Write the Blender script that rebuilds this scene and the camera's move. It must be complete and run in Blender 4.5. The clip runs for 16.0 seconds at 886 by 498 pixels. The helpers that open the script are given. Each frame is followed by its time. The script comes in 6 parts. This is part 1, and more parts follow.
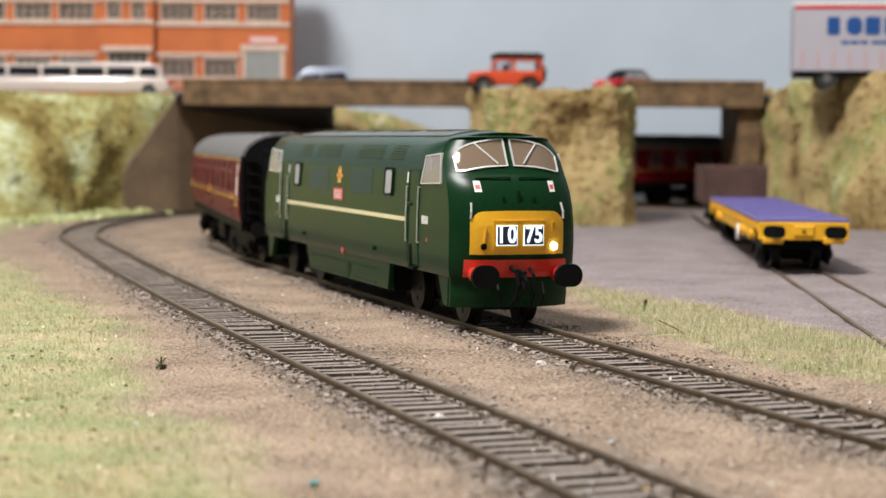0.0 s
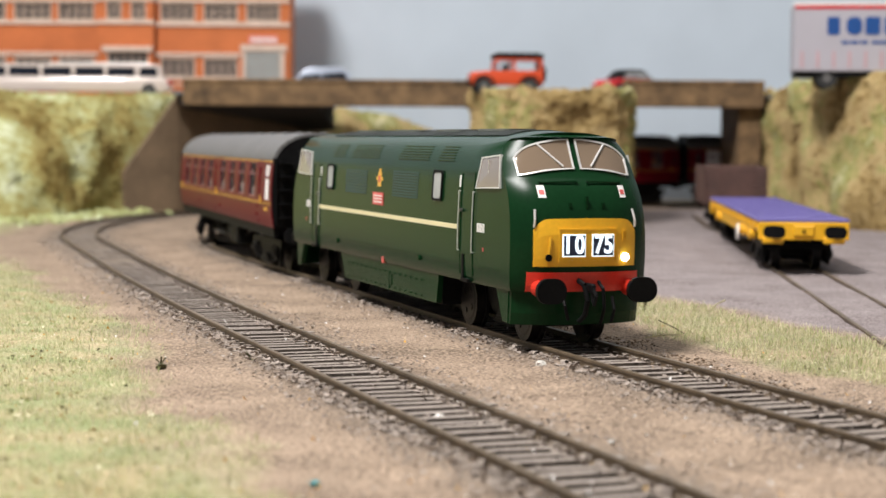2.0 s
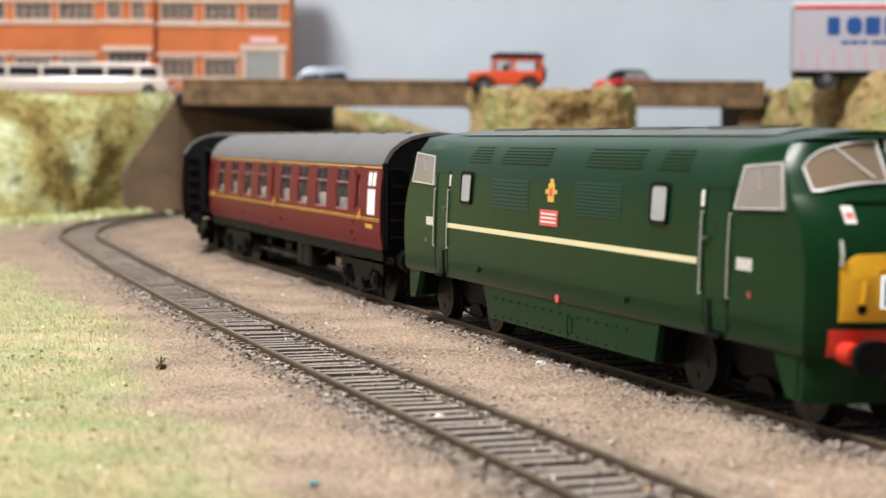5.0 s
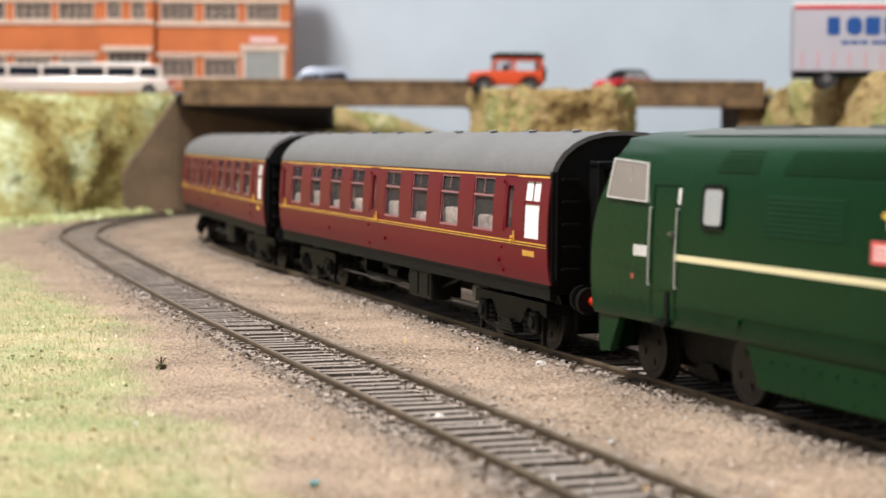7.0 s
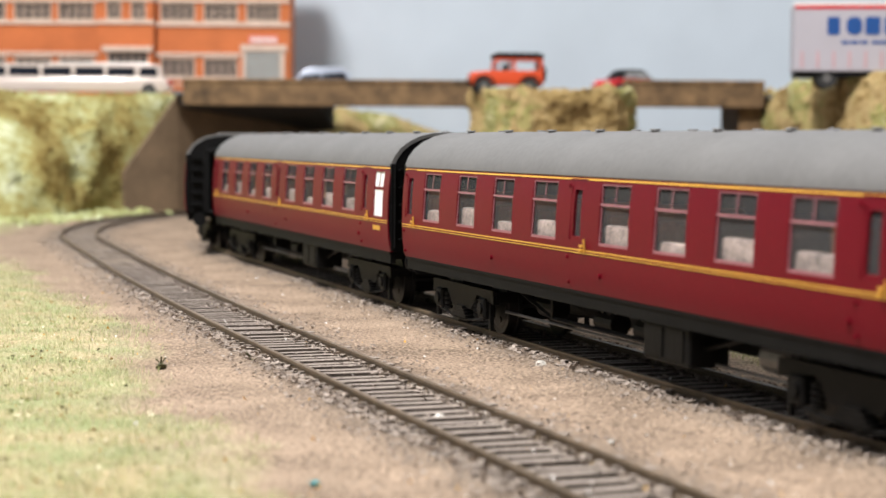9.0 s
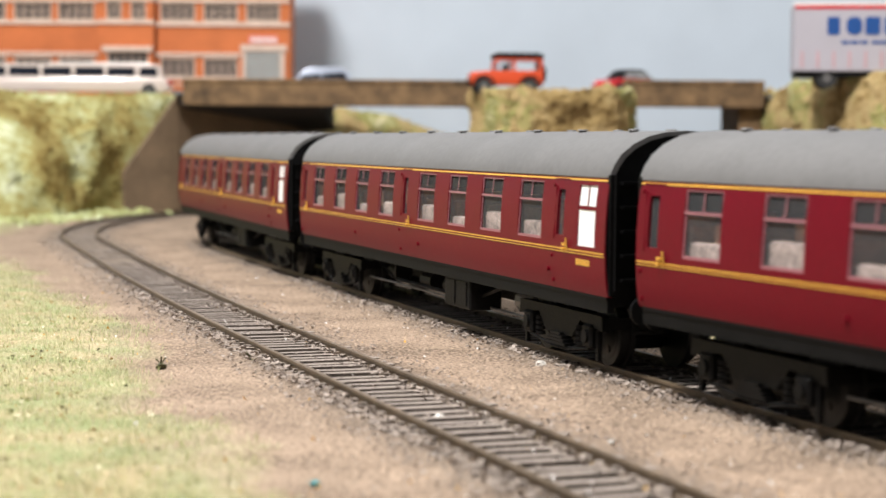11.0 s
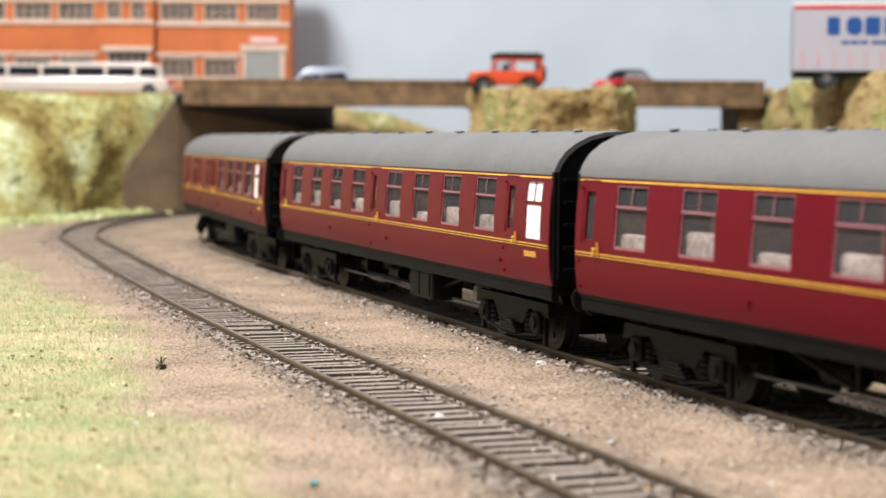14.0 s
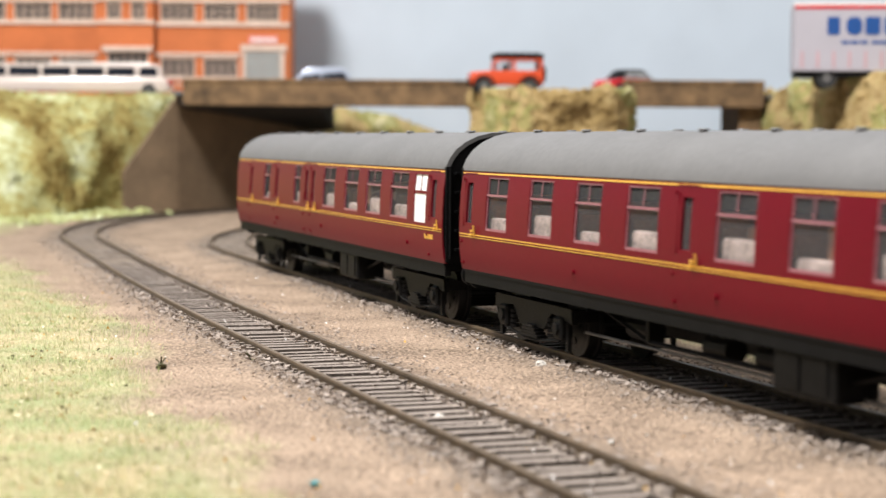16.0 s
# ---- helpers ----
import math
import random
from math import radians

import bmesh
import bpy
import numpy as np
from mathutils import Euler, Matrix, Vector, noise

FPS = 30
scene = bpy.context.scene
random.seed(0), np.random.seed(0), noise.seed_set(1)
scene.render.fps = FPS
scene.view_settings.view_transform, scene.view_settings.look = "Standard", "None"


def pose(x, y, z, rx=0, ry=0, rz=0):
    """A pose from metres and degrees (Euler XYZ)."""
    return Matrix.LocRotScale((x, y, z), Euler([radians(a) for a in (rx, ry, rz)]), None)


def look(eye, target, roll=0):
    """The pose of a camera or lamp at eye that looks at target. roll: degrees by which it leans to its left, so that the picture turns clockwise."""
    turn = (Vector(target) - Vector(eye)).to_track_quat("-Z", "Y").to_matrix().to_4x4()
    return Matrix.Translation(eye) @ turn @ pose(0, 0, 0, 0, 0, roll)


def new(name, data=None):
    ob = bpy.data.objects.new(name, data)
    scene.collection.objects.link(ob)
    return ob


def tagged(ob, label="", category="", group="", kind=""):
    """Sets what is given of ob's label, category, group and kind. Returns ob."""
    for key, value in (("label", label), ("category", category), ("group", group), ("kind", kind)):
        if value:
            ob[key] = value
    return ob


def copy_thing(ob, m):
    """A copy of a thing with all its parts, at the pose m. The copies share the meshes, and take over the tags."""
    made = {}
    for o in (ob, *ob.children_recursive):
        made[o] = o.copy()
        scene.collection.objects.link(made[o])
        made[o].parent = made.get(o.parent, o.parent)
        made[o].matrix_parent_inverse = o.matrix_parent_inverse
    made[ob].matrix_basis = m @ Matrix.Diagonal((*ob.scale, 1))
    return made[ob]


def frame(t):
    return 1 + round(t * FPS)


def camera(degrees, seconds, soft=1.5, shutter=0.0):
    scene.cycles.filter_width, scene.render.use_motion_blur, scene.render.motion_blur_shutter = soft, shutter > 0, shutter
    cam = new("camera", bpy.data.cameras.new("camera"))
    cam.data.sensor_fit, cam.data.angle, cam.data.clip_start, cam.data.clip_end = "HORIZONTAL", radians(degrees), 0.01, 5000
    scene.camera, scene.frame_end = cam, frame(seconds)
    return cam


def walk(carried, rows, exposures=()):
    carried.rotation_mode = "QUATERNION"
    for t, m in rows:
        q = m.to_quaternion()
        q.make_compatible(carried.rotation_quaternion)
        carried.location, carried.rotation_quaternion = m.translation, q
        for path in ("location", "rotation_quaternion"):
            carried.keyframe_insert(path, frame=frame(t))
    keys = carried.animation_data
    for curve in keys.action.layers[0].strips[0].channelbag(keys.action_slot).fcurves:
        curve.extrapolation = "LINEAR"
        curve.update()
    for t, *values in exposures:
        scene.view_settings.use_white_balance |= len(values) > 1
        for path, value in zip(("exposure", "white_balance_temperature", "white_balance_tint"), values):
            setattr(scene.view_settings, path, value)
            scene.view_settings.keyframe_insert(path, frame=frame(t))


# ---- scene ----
cam = camera(27.978, 16.0, soft=1.5, shutter=0.4)
RT = 0.0045                      # rail top above the ground
EYE = Vector((0, 0, 0.04878 + RT))
CAM = Matrix.Translation(EYE) @ pose(0, 0, 0, 90 - 3.4874, 0, 0) @ pose(0, 0, 0, 0, 0, 0.396)
walk(cam, [(0, CAM), (16, CAM)], exposures=[(0, 0.0), (1.5, 0.06), (3.5, 0.17), (7, 0.24), (9, 0.29), (12.5, 0.31), (16, 0.40)])
cam.data.dof.use_dof = True
cam.data.dof.focus_distance = 0.44
cam.data.dof.aperture_fstop = 27

# ---- world and light ----
world = bpy.data.worlds.new("room_light")
scene.world = world
world.use_nodes = True
bg = world.node_tree.nodes["Background"]
bg.inputs[0].default_value = (0.97, 0.98, 1.0, 1)
bg.inputs[1].default_value = 0.22


def area(name, eye, target, sx, sy, watts, col):
    li = bpy.data.lights.new(name, "AREA")
    li.shape, li.size, li.size_y, li.energy, li.color = "RECTANGLE", sx, sy, watts, col
    ob = new(name, li)
    ob.matrix_basis = look(eye, target)
    return ob


area("layout_lamp", (-0.45, 0.15, 1.15), (0.0, 0.6, 0.0), 0.30, 0.22, 28, (1.0, 0.972, 0.955))
area("ceiling_lamp", (0.2, 0.7, 2.3), (0.1, 0.9, 0.0), 1.2, 0.8, 13, (1.0, 0.99, 1.0))

# ---- materials ----
def mat(name, col, rough=0.5, metal=0.0, var=0.18, size=9.0, fine=0.9, bump=0.15, dark=None, spec=0.5, coat=0.0, grain=0.45, span=0.17):
    """A surface with blotches of size mm and grain of fine mm, and slight relief."""
    m = bpy.data.materials.new(name)
    m.use_nodes = True
    nt = m.node_tree
    b = nt.nodes["Principled BSDF"]
    b.inputs["Roughness"].default_value, b.inputs["Metallic"].default_value = rough, metal
    b.inputs["Specular IOR Level"].default_value, b.inputs["Coat Weight"].default_value = spec, coat
    tc = nt.nodes.new("ShaderNodeTexCoord")
    n1, n2 = nt.nodes.new("ShaderNodeTexNoise"), nt.nodes.new("ShaderNodeTexNoise")
    n1.inputs["Scale"].default_value, n2.inputs["Scale"].default_value = 1000 / size, 1000 / fine
    n1.inputs["Detail"].default_value, n2.inputs["Detail"].default_value = 4, 3
    for n in (n1, n2):
        nt.links.new(tc.outputs["Object"], n.inputs["Vector"])
    mixn = nt.nodes.new("ShaderNodeMath")
    mixn.operation = "MULTIPLY_ADD"
    mixn.inputs[1].default_value = grain
    nt.links.new(n2.outputs["Fac"], mixn.inputs[0])
    half = nt.nodes.new("ShaderNodeMath")
    half.operation = "MULTIPLY"
    half.inputs[1].default_value = 1 - grain
    nt.links.new(n1.outputs["Fac"], half.inputs[0])
    nt.links.new(half.outputs[0], mixn.inputs[2])
    ramp = nt.nodes.new("ShaderNodeValToRGB")
    lo = dark or tuple(c * (1 - 1.4 * var) for c in col)
    hi = tuple(min(1, c * (1 + 1.4 * var)) for c in col)
    ramp.color_ramp.elements[0].position, ramp.color_ramp.elements[1].position = 0.5 - span, 0.5 + span
    ramp.color_ramp.elements[0].color, ramp.color_ramp.elements[1].color = (*lo, 1), (*hi, 1)
    nt.links.new(mixn.outputs[0], ramp.inputs[0])
    nt.links.new(ramp.outputs[0], b.inputs["Base Color"])
    if bump:
        bp = nt.nodes.new("ShaderNodeBump")
        bp.inputs["Strength"].default_value, bp.inputs["Distance"].default_value = bump, 0.0004
        nt.links.new(n2.outputs["Fac"], bp.inputs["Height"])
        nt.links.new(bp.outputs[0], b.inputs["Normal"])
    return m


def glow(name, col, strength):
    m = bpy.data.materials.new(name)
    m.use_nodes = True
    b = m.node_tree.nodes["Principled BSDF"]
    b.inputs["Base Color"].default_value = (*col, 1)
    b.inputs["Emission Color"].default_value, b.inputs["Emission Strength"].default_value = (*col, 1), strength
    return m


def glazing(name, tint=(0.95, 0.97, 1.0), alpha=0.35, rough=0.08):
    m = bpy.data.materials.new(name)
    m.use_nodes = True
    nt = m.node_tree
    b = nt.nodes["Principled BSDF"]
    b.inputs["Base Color"].default_value = (*tint, 1)
    b.inputs["Roughness"].default_value, b.inputs["Alpha"].default_value = rough, alpha
    return m


GREEN = mat("loco_green_paint", (0.0048, 0.0285, 0.0092), 0.24, var=0.12, size=40, fine=1.2, bump=0.015, spec=0.10)
ROOFGREEN = mat("roof_grey_green_paint", (0.115, 0.125, 0.115), 0.48, var=0.14, size=30, bump=0.05)
BLACK = mat("matt_black_plastic", (0.0042, 0.0042, 0.0045), 0.6, var=0.3, size=6, bump=0.1, spec=0.12)
DIRTY = mat("weathered_underframe", (0.0034, 0.0032, 0.0032), 0.55, var=0.5, size=4, bump=0.25, spec=0.14)
STEEL = mat("wheel_steel", (0.16, 0.15, 0.14), 0.35, 0.8, var=0.3, size=4, bump=0.1)
YELLOW = mat("warning_yellow_paint", (0.80, 0.42, 0.015), 0.42, var=0.06, size=10, bump=0.04)
RED = mat("buffer_beam_red", (0.62, 0.030, 0.014), 0.4, var=0.08, size=8, bump=0.05)
CREAM = mat("cream_line_paint", (0.74, 0.66, 0.40), 0.5, var=0.04, size=6, bump=0.03)
WHITE = mat("white_plastic_print", (0.80, 0.77, 0.74), 0.45, var=0.05, size=5, bump=0.03)
PINK = mat("red_white_plate_print", (0.62, 0.10, 0.09), 0.5, var=0.2, size=1.5, fine=0.4, bump=0.02)
SILVER = mat("silver_window_trim", (0.72, 0.70, 0.67), 0.32, 0.35, var=0.05, size=5, bump=0.03)
GOLD = mat("gold_lining_print", (0.72, 0.40, 0.06), 0.45, var=0.08, size=5, bump=0.02)
MAROON = mat("maroon_coach_paint", (0.132, 0.0038, 0.0112), 0.38, var=0.08, size=40, fine=1.3, bump=0.02, spec=0.10)
COACHROOF = mat("grey_coach_roof", (0.135, 0.132, 0.13), 0.6, var=0.10, size=25, fine=1.5, bump=0.08)
TAN = mat("tan_interior_plastic", (0.36, 0.26, 0.215), 0.6, var=0.12, size=8, bump=0.05)
TANDARK = mat("brown_seat_plastic", (0.45, 0.20, 0.11), 0.6, var=0.15, size=6, bump=0.05)
GLASS = glazing("clear_window_plastic", alpha=0.05)
FROST = glazing("frosted_white_window", (0.93, 0.92, 0.92), 1.0, 0.4)
CABGLASS = glazing("cab_window_plastic", (0.80, 0.74, 0.66), 0.22, 0.06)
HEADCODE = mat("headcode_blind_blue", (0.012, 0.022, 0.06), 0.3, var=0.1, bump=0)
LIT = glow("lit_headcode_white", (0.80, 0.93, 1.0), 1.15)
LAMP = glow("marker_light_white", (0.86, 0.94, 1.0), 9.0)
RAILSIDE = mat("rusty_rail", (0.135, 0.098, 0.062), 0.5, 0.25, var=0.25, size=7, bump=0.1)
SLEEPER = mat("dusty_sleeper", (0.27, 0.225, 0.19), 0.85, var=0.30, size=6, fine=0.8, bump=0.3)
# brown plastic, darkened to carry the shade between the sleepers
SLEEPER_SIDE = mat("brown_sleeper_gap_shade", (0.075, 0.057, 0.045), 0.75, var=0.35, size=5, fine=0.8, bump=0.2)
BALLAST = mat("grey_ballast_chips", (0.36, 0.31, 0.265), 0.9, var=0.28, size=2.0, fine=0.5, bump=0.3)
SAND = mat("sandy_chips", (0.44, 0.335, 0.25), 0.9, var=0.3, size=2.2, fine=0.5, bump=0.3)
GRASS = mat("static_grass_fibre", (0.28, 0.30, 0.135), 0.75, var=0.2, size=9, fine=1.2, bump=0)
STRAW = mat("straw_grass_fibre", (0.66, 0.60, 0.40), 0.75, var=0.2, size=9, fine=1.2, bump=0)
GIRDER = mat("brown_card_girder", (0.165, 0.100, 0.047), 0.8, var=0.48, size=9, fine=1.5, bump=0.2)
ABUT = mat("brown_card_abutment", (0.21, 0.145, 0.088), 0.85, var=0.22, size=25, fine=2, bump=0.2)
# near-black colour that stands in for the shade under the bridge
DECK_SHADE = mat("black_deck_shade", (0.018, 0.017, 0.018), 0.85, var=0.3, size=20, fine=2, bump=0.2)
ROAD = mat("grey_road_card", (0.16, 0.155, 0.15), 0.85, var=0.15, size=20, bump=0.2)
BRICK = mat("orange_brick_paper", (0.56, 0.155, 0.045), 0.75, var=0.14, size=20, fine=1.0, bump=0.1)
STONE = mat("pale_stone_print", (0.66, 0.50, 0.40), 0.75, var=0.10, size=8, bump=0.08)
WINDARK = mat("dark_window_print", (0.09, 0.075, 0.065), 0.35, var=0.3, size=6, bump=0.02)
GREYDOOR = mat("grey_shutter", (0.33, 0.33, 0.31), 0.6, var=0.05, size=10, bump=0.05)
LIMO = mat("cream_white_paint", (0.60, 0.51, 0.46), 0.22, var=0.03, size=20, bump=0, coat=0.6)
CARGLASS = mat("dark_car_glass", (0.012, 0.014, 0.022), 0.08, var=0.1, bump=0)
ORANGE = mat("orange_red_paint", (0.62, 0.075, 0.022), 0.28, var=0.04, size=10, bump=0, coat=0.4)
CARRED = mat("bright_red_paint", (0.62, 0.012, 0.022), 0.25, var=0.04, size=10, bump=0, coat=0.5)
SILVERCAR = mat("silver_blue_paint", (0.50, 0.55, 0.66), 0.25, 0.3, var=0.04, bump=0, coat=0.5)
TYRE = mat("black_rubber", (0.02, 0.02, 0.02), 0.7, var=0.2, size=3, bump=0.1)
BOXWHITE = mat("grey_white_trailer_panel", (0.44, 0.42, 0.46), 0.45, var=0.03, size=20, bump=0.03)
BLUE = mat("blue_print", (0.010, 0.07, 0.26), 0.45, var=0.04, bump=0)
PURPLE = mat("violet_deck_paint", (0.15, 0.125, 0.33), 0.6, var=0.10, size=12, bump=0.1)
WAGON = mat("brown_wagon_paint", (0.085, 0.042, 0.033), 0.7, var=0.25, size=9, bump=0.15)
LOAD = mat("pale_wagon_load", (0.42, 0.34, 0.30), 0.85, var=0.2, size=5, bump=0.3)
SKY = mat("painted_sky_backdrop", (0.57, 0.64, 0.71), 0.9, var=0.05, size=260, fine=60, bump=0)
WALLP = mat("plain_room_wall", (0.62, 0.58, 0.53), 0.9, var=0.04, size=300, fine=20, bump=0.05)


def speckled(m, lo, hi):
    """Gives each loose grain its own shade."""
    nt = m.node_tree
    r = [n for n in nt.nodes if n.bl_idname == "ShaderNodeValToRGB"][0]
    geo = nt.nodes.new("ShaderNodeNewGeometry")
    nt.links.new(geo.outputs["Random Per Island"], r.inputs[0])
    r.color_ramp.elements[0].position, r.color_ramp.elements[1].position = 0, 1
    r.color_ramp.elements[0].color, r.color_ramp.elements[1].color = (*lo, 1), (*hi, 1)


speckled(SAND, (0.16, 0.115, 0.08), (0.60, 0.48, 0.37))
speckled(BALLAST, (0.19, 0.155, 0.13), (0.40, 0.335, 0.285))
speckled(GRASS, (0.34, 0.38, 0.15), (0.66, 0.64, 0.40))


def foliage(name, cols):
    m = mat(name, (0.3, 0.3, 0.12), 0.9, bump=0.9, size=46, fine=5, spec=0.1, grain=0.30)
    r = [n for n in m.node_tree.nodes if n.bl_idname == "ShaderNodeValToRGB"][0].color_ramp
    while len(r.elements) < len(cols):
        r.elements.new(0.5)
    for i, (e, c) in enumerate(zip(r.elements, cols)):
        e.position, e.color = 0.34 + 0.32 * i / (len(cols) - 1), (*c, 1)
    return m


def let_light_through(m, share=0.5):
    """Thin fibres: part of the light passes to the far side."""
    nt = m.node_tree
    b = nt.nodes["Principled BSDF"]
    tr, mx = nt.nodes.new("ShaderNodeBsdfTranslucent"), nt.nodes.new("ShaderNodeMixShader")
    nt.links.new(b.inputs["Base Color"].links[0].from_socket, tr.inputs["Color"])
    mx.inputs[0].default_value = share
    nt.links.new(b.outputs[0], mx.inputs[1])
    nt.links.new(tr.outputs[0], mx.inputs[2])
    nt.links.new(mx.outputs[0], nt.nodes["Material Output"].inputs["Surface"])


let_light_through(GRASS)
let_light_through(STRAW)
SCRUB = foliage("lichen_and_scatter", [(0.13, 0.08, 0.03), (0.34, 0.24, 0.10), (0.50, 0.375, 0.185), (0.31, 0.31, 0.105), (0.60, 0.55, 0.33)])
PALESCRUB = foliage("pale_green_scatter", [(0.14, 0.09, 0.022), (0.28, 0.21, 0.07), (0.38, 0.345, 0.135), (0.50, 0.52, 0.29), (0.68, 0.70, 0.49)])

# ---- geometry helpers (millimetres) ----
def part(name, bm, m, parent=None, label="", smooth=False, at=None):
    """Links a bmesh in millimetres as one mesh object, under parent if given."""
    if isinstance(bm, bmesh.types.BMesh):
        bmesh.ops.recalc_face_normals(bm, faces=bm.faces)
        me = bpy.data.meshes.new(name)
        for v in bm.verts:
            v.co *= 0.001
        for f in bm.faces:
            f.smooth = smooth
        bm.to_mesh(me)
        bm.free()
        me.materials.append(m)
        if smooth:
            me.set_sharp_from_angle(angle=radians(38))
    else:
        me = bm
    ob = new(name, me)
    if parent:
        ob.parent = parent
    if at is not None:
        ob.matrix_basis = at
    if label:
        tagged(ob, label)
    return ob


def empty(name, label, category, group="", kind=""):
    ob = new(name)
    ob.empty_display_size = 0.01
    return tagged(ob, label, category, group, kind)


def box(bm, x0, x1, y0, y1, z0, z1, bev=0.0, seg=1):
    vs = [bm.verts.new((x, y, z)) for x in (x0, x1) for y in (y0, y1) for z in (z0, z1)]
    fs = [bm.faces.new([vs[i] for i in q]) for q in ((0, 1, 3, 2), (4, 6, 7, 5), (0, 4, 5, 1), (2, 3, 7, 6), (0, 2, 6, 4), (1, 5, 7, 3))]
    if bev:
        es = {e for f in fs for e in f.edges}
        bmesh.ops.bevel(bm, geom=list(es), offset=bev, segments=seg, affect="EDGES", profile=0.5)
    return vs


def cyl(bm, p0, p1, r0, r1=None, n=12):
    r1 = r0 if r1 is None else r1
    p0, p1 = Vector(p0), Vector(p1)
    q = (p1 - p0).to_track_quat("Z", "Y")
    rings = []
    for p, r in ((p0, r0), (p1, r1)):
        rings.append([bm.verts.new(p + q @ Vector((r * math.cos(2 * math.pi * k / n), r * math.sin(2 * math.pi * k / n), 0))) for k in range(n)])
    for k in range(n):
        bm.faces.new((rings[0][k], rings[0][(k + 1) % n], rings[1][(k + 1) % n], rings[1][k]))
    bm.faces.new(rings[0][::-1])
    bm.faces.new(rings[1])


def prism(bm, pts, x0, x1, axis="x"):
    """A polygon of (a, b) drawn out along an axis."""
    def p(a, b, c):
        return {"x": (c, a, b), "y": (a, c, b), "z": (a, b, c)}[axis]
    lo = [bm.verts.new(p(a, b, x0)) for a, b in pts]
    hi = [bm.verts.new(p(a, b, x1)) for a, b in pts]
    n = len(pts)
    for k in range(n):
        bm.faces.new((lo[k], lo[(k + 1) % n], hi[(k + 1) % n], hi[k]))
    bm.faces.new(lo[::-1])
    bm.faces.new(hi)


def wire(bm, pts, r, n=6):
    for a, b in zip(pts, pts[1:]):
        cyl(bm, a, b, r, n=n)


def boxes(name, m, parent, label, *bs, bev=0.0, smooth=False):
    bm = bmesh.new()
    for b in bs:
        box(bm, *b, bev=bev)
    return part(name, bm, m, parent, label, smooth)


def rounded(w, h, r, n=4):
    """The outline of a rounded rectangle round 0, 0."""
    out = []
    for cx, cy, a in ((w / 2 - r, h / 2 - r, 0), (-w / 2 + r, h / 2 - r, 90), (-w / 2 + r, -h / 2 + r, 180), (w / 2 - r, -h / 2 + r, 270)):
        for k in range(n + 1):
            t = radians(a + 90 * k / n)
            out.append((cx + r * math.cos(t), cy + r * math.sin(t)))
    return out


def stuff(name, verts, faces, m, label, category):
    me = bpy.data.meshes.new(name)
    me.from_pydata(verts, [], faces)
    me.materials.append(m)
    return tagged(new(name, me), label, category, kind="stuff")


# ---- the plan of the tracks (millimetres) ----
BO, BD, BN = Vector((24.1, 450.0)), Vector((-0.3174, 0.9483)), Vector((0.9483, 0.3174))
B_END, B_R = 342.0, 440.0
AO, AD, AN = Vector((6.0, 300.0)), Vector((-0.3052, 0.9523)), Vector((0.9523, 0.3052))
A_END, A_R = 584.0, 569.5


B_TURN, B_R2 = 0.75, 500.0       # the loop widens after this much of the bend


def drift_a(s):
    """How far the near track bears off its straight."""
    return 2.2 - 0.0262 * s if s < 120 else float(np.interp(s, [120, 200, 260, 360, 480, 600], [-0.94, -2.6, -3.4, -3.6, -2.0, 0.0]))


def drift_b(s):
    """The running line bends away towards the front edge of the layout."""
    u = max(0.0, -s - 10)
    v = min(u, 300.0)
    return 4.5e-7 * v ** 3 + 0.010 * v + (u - v) * 0.1315


def along(s, o, d, n, end, r):
    """The place and the backward heading, s mm behind o on a straight that runs into a curve."""
    if s <= end:
        return o + d * s, d
    c = o + d * end + n * r
    t = -(s - end) / r
    turn = Matrix.Rotation(t, 2)
    return c - turn @ n * r, turn @ d


def track_a(s):
    p, d = along(s, AO, AD, AN, A_END, A_R)
    n = Vector((d.y, -d.x))
    return p + n * drift_a(s), (d + n * (drift_a(s + 4) - drift_a(s - 4)) / 8).normalized()


def track_b(s):
    far = B_END + B_R * B_TURN
    p, d = along(min(s, far), BO, BD, BN, B_END, B_R)
    n = Vector((d.y, -d.x))
    if s > far:
        return along(s - far, p, d, n, 0.0, B_R2)
    return p + n * drift_b(s), (d + n * (drift_b(s + 4) - drift_b(s - 4)) / 8).normalized()


def rise_b(s):
    """The loop climbs a little behind the bridge."""
    u = min(1.0, max(0.0, (s - 720) / 220))
    return 3.0 * u * u * (3 - 2 * u)


LOOP_P, LOOP_D = track_b(B_END + B_R * B_TURN)
LOOP_C = LOOP_P + Vector((LOOP_D.y, -LOOP_D.x)) * B_R2


def siding(s):
    d = Vector((0.0797, 0.9968))
    return Vector((136.0, 670.0)) + d * s, d


def edge(pts, y):
    return float(np.interp(y, [p[0] for p in pts], [p[1] for p in pts]))


GRASS_EDGE = [(200, -10), (243, -24), (300, -45), (345, -56), (393, -68), (494, -90), (600, -135), (728, -182), (860, -225), (1100, -260)]
STRIP_LO = [(300, 130), (383, 92), (393, 77), (450, 60), (567, 43), (620, 40)]
STRIP_HI = [(300, 175), (437, 110), (519, 84), (612, 52), (650, 44)]


def near_track(x, y):
    p = Vector((x, y))
    best = 1e9
    for o, d, n, end, r, drift in ((AO, AD, AN, A_END, A_R, drift_a), (BO, BD, BN, B_END, B_R, drift_b)):
        t = (p - o).dot(d)
        best = min(best, abs((p - o).dot(n) - drift(t)) if t < end else abs((p - (o + d * end + n * r)).length - r))
    if (p - LOOP_P).dot(LOOP_D) > 0:
        best = min(best, abs((p - LOOP_C).length - B_R2))
    return best


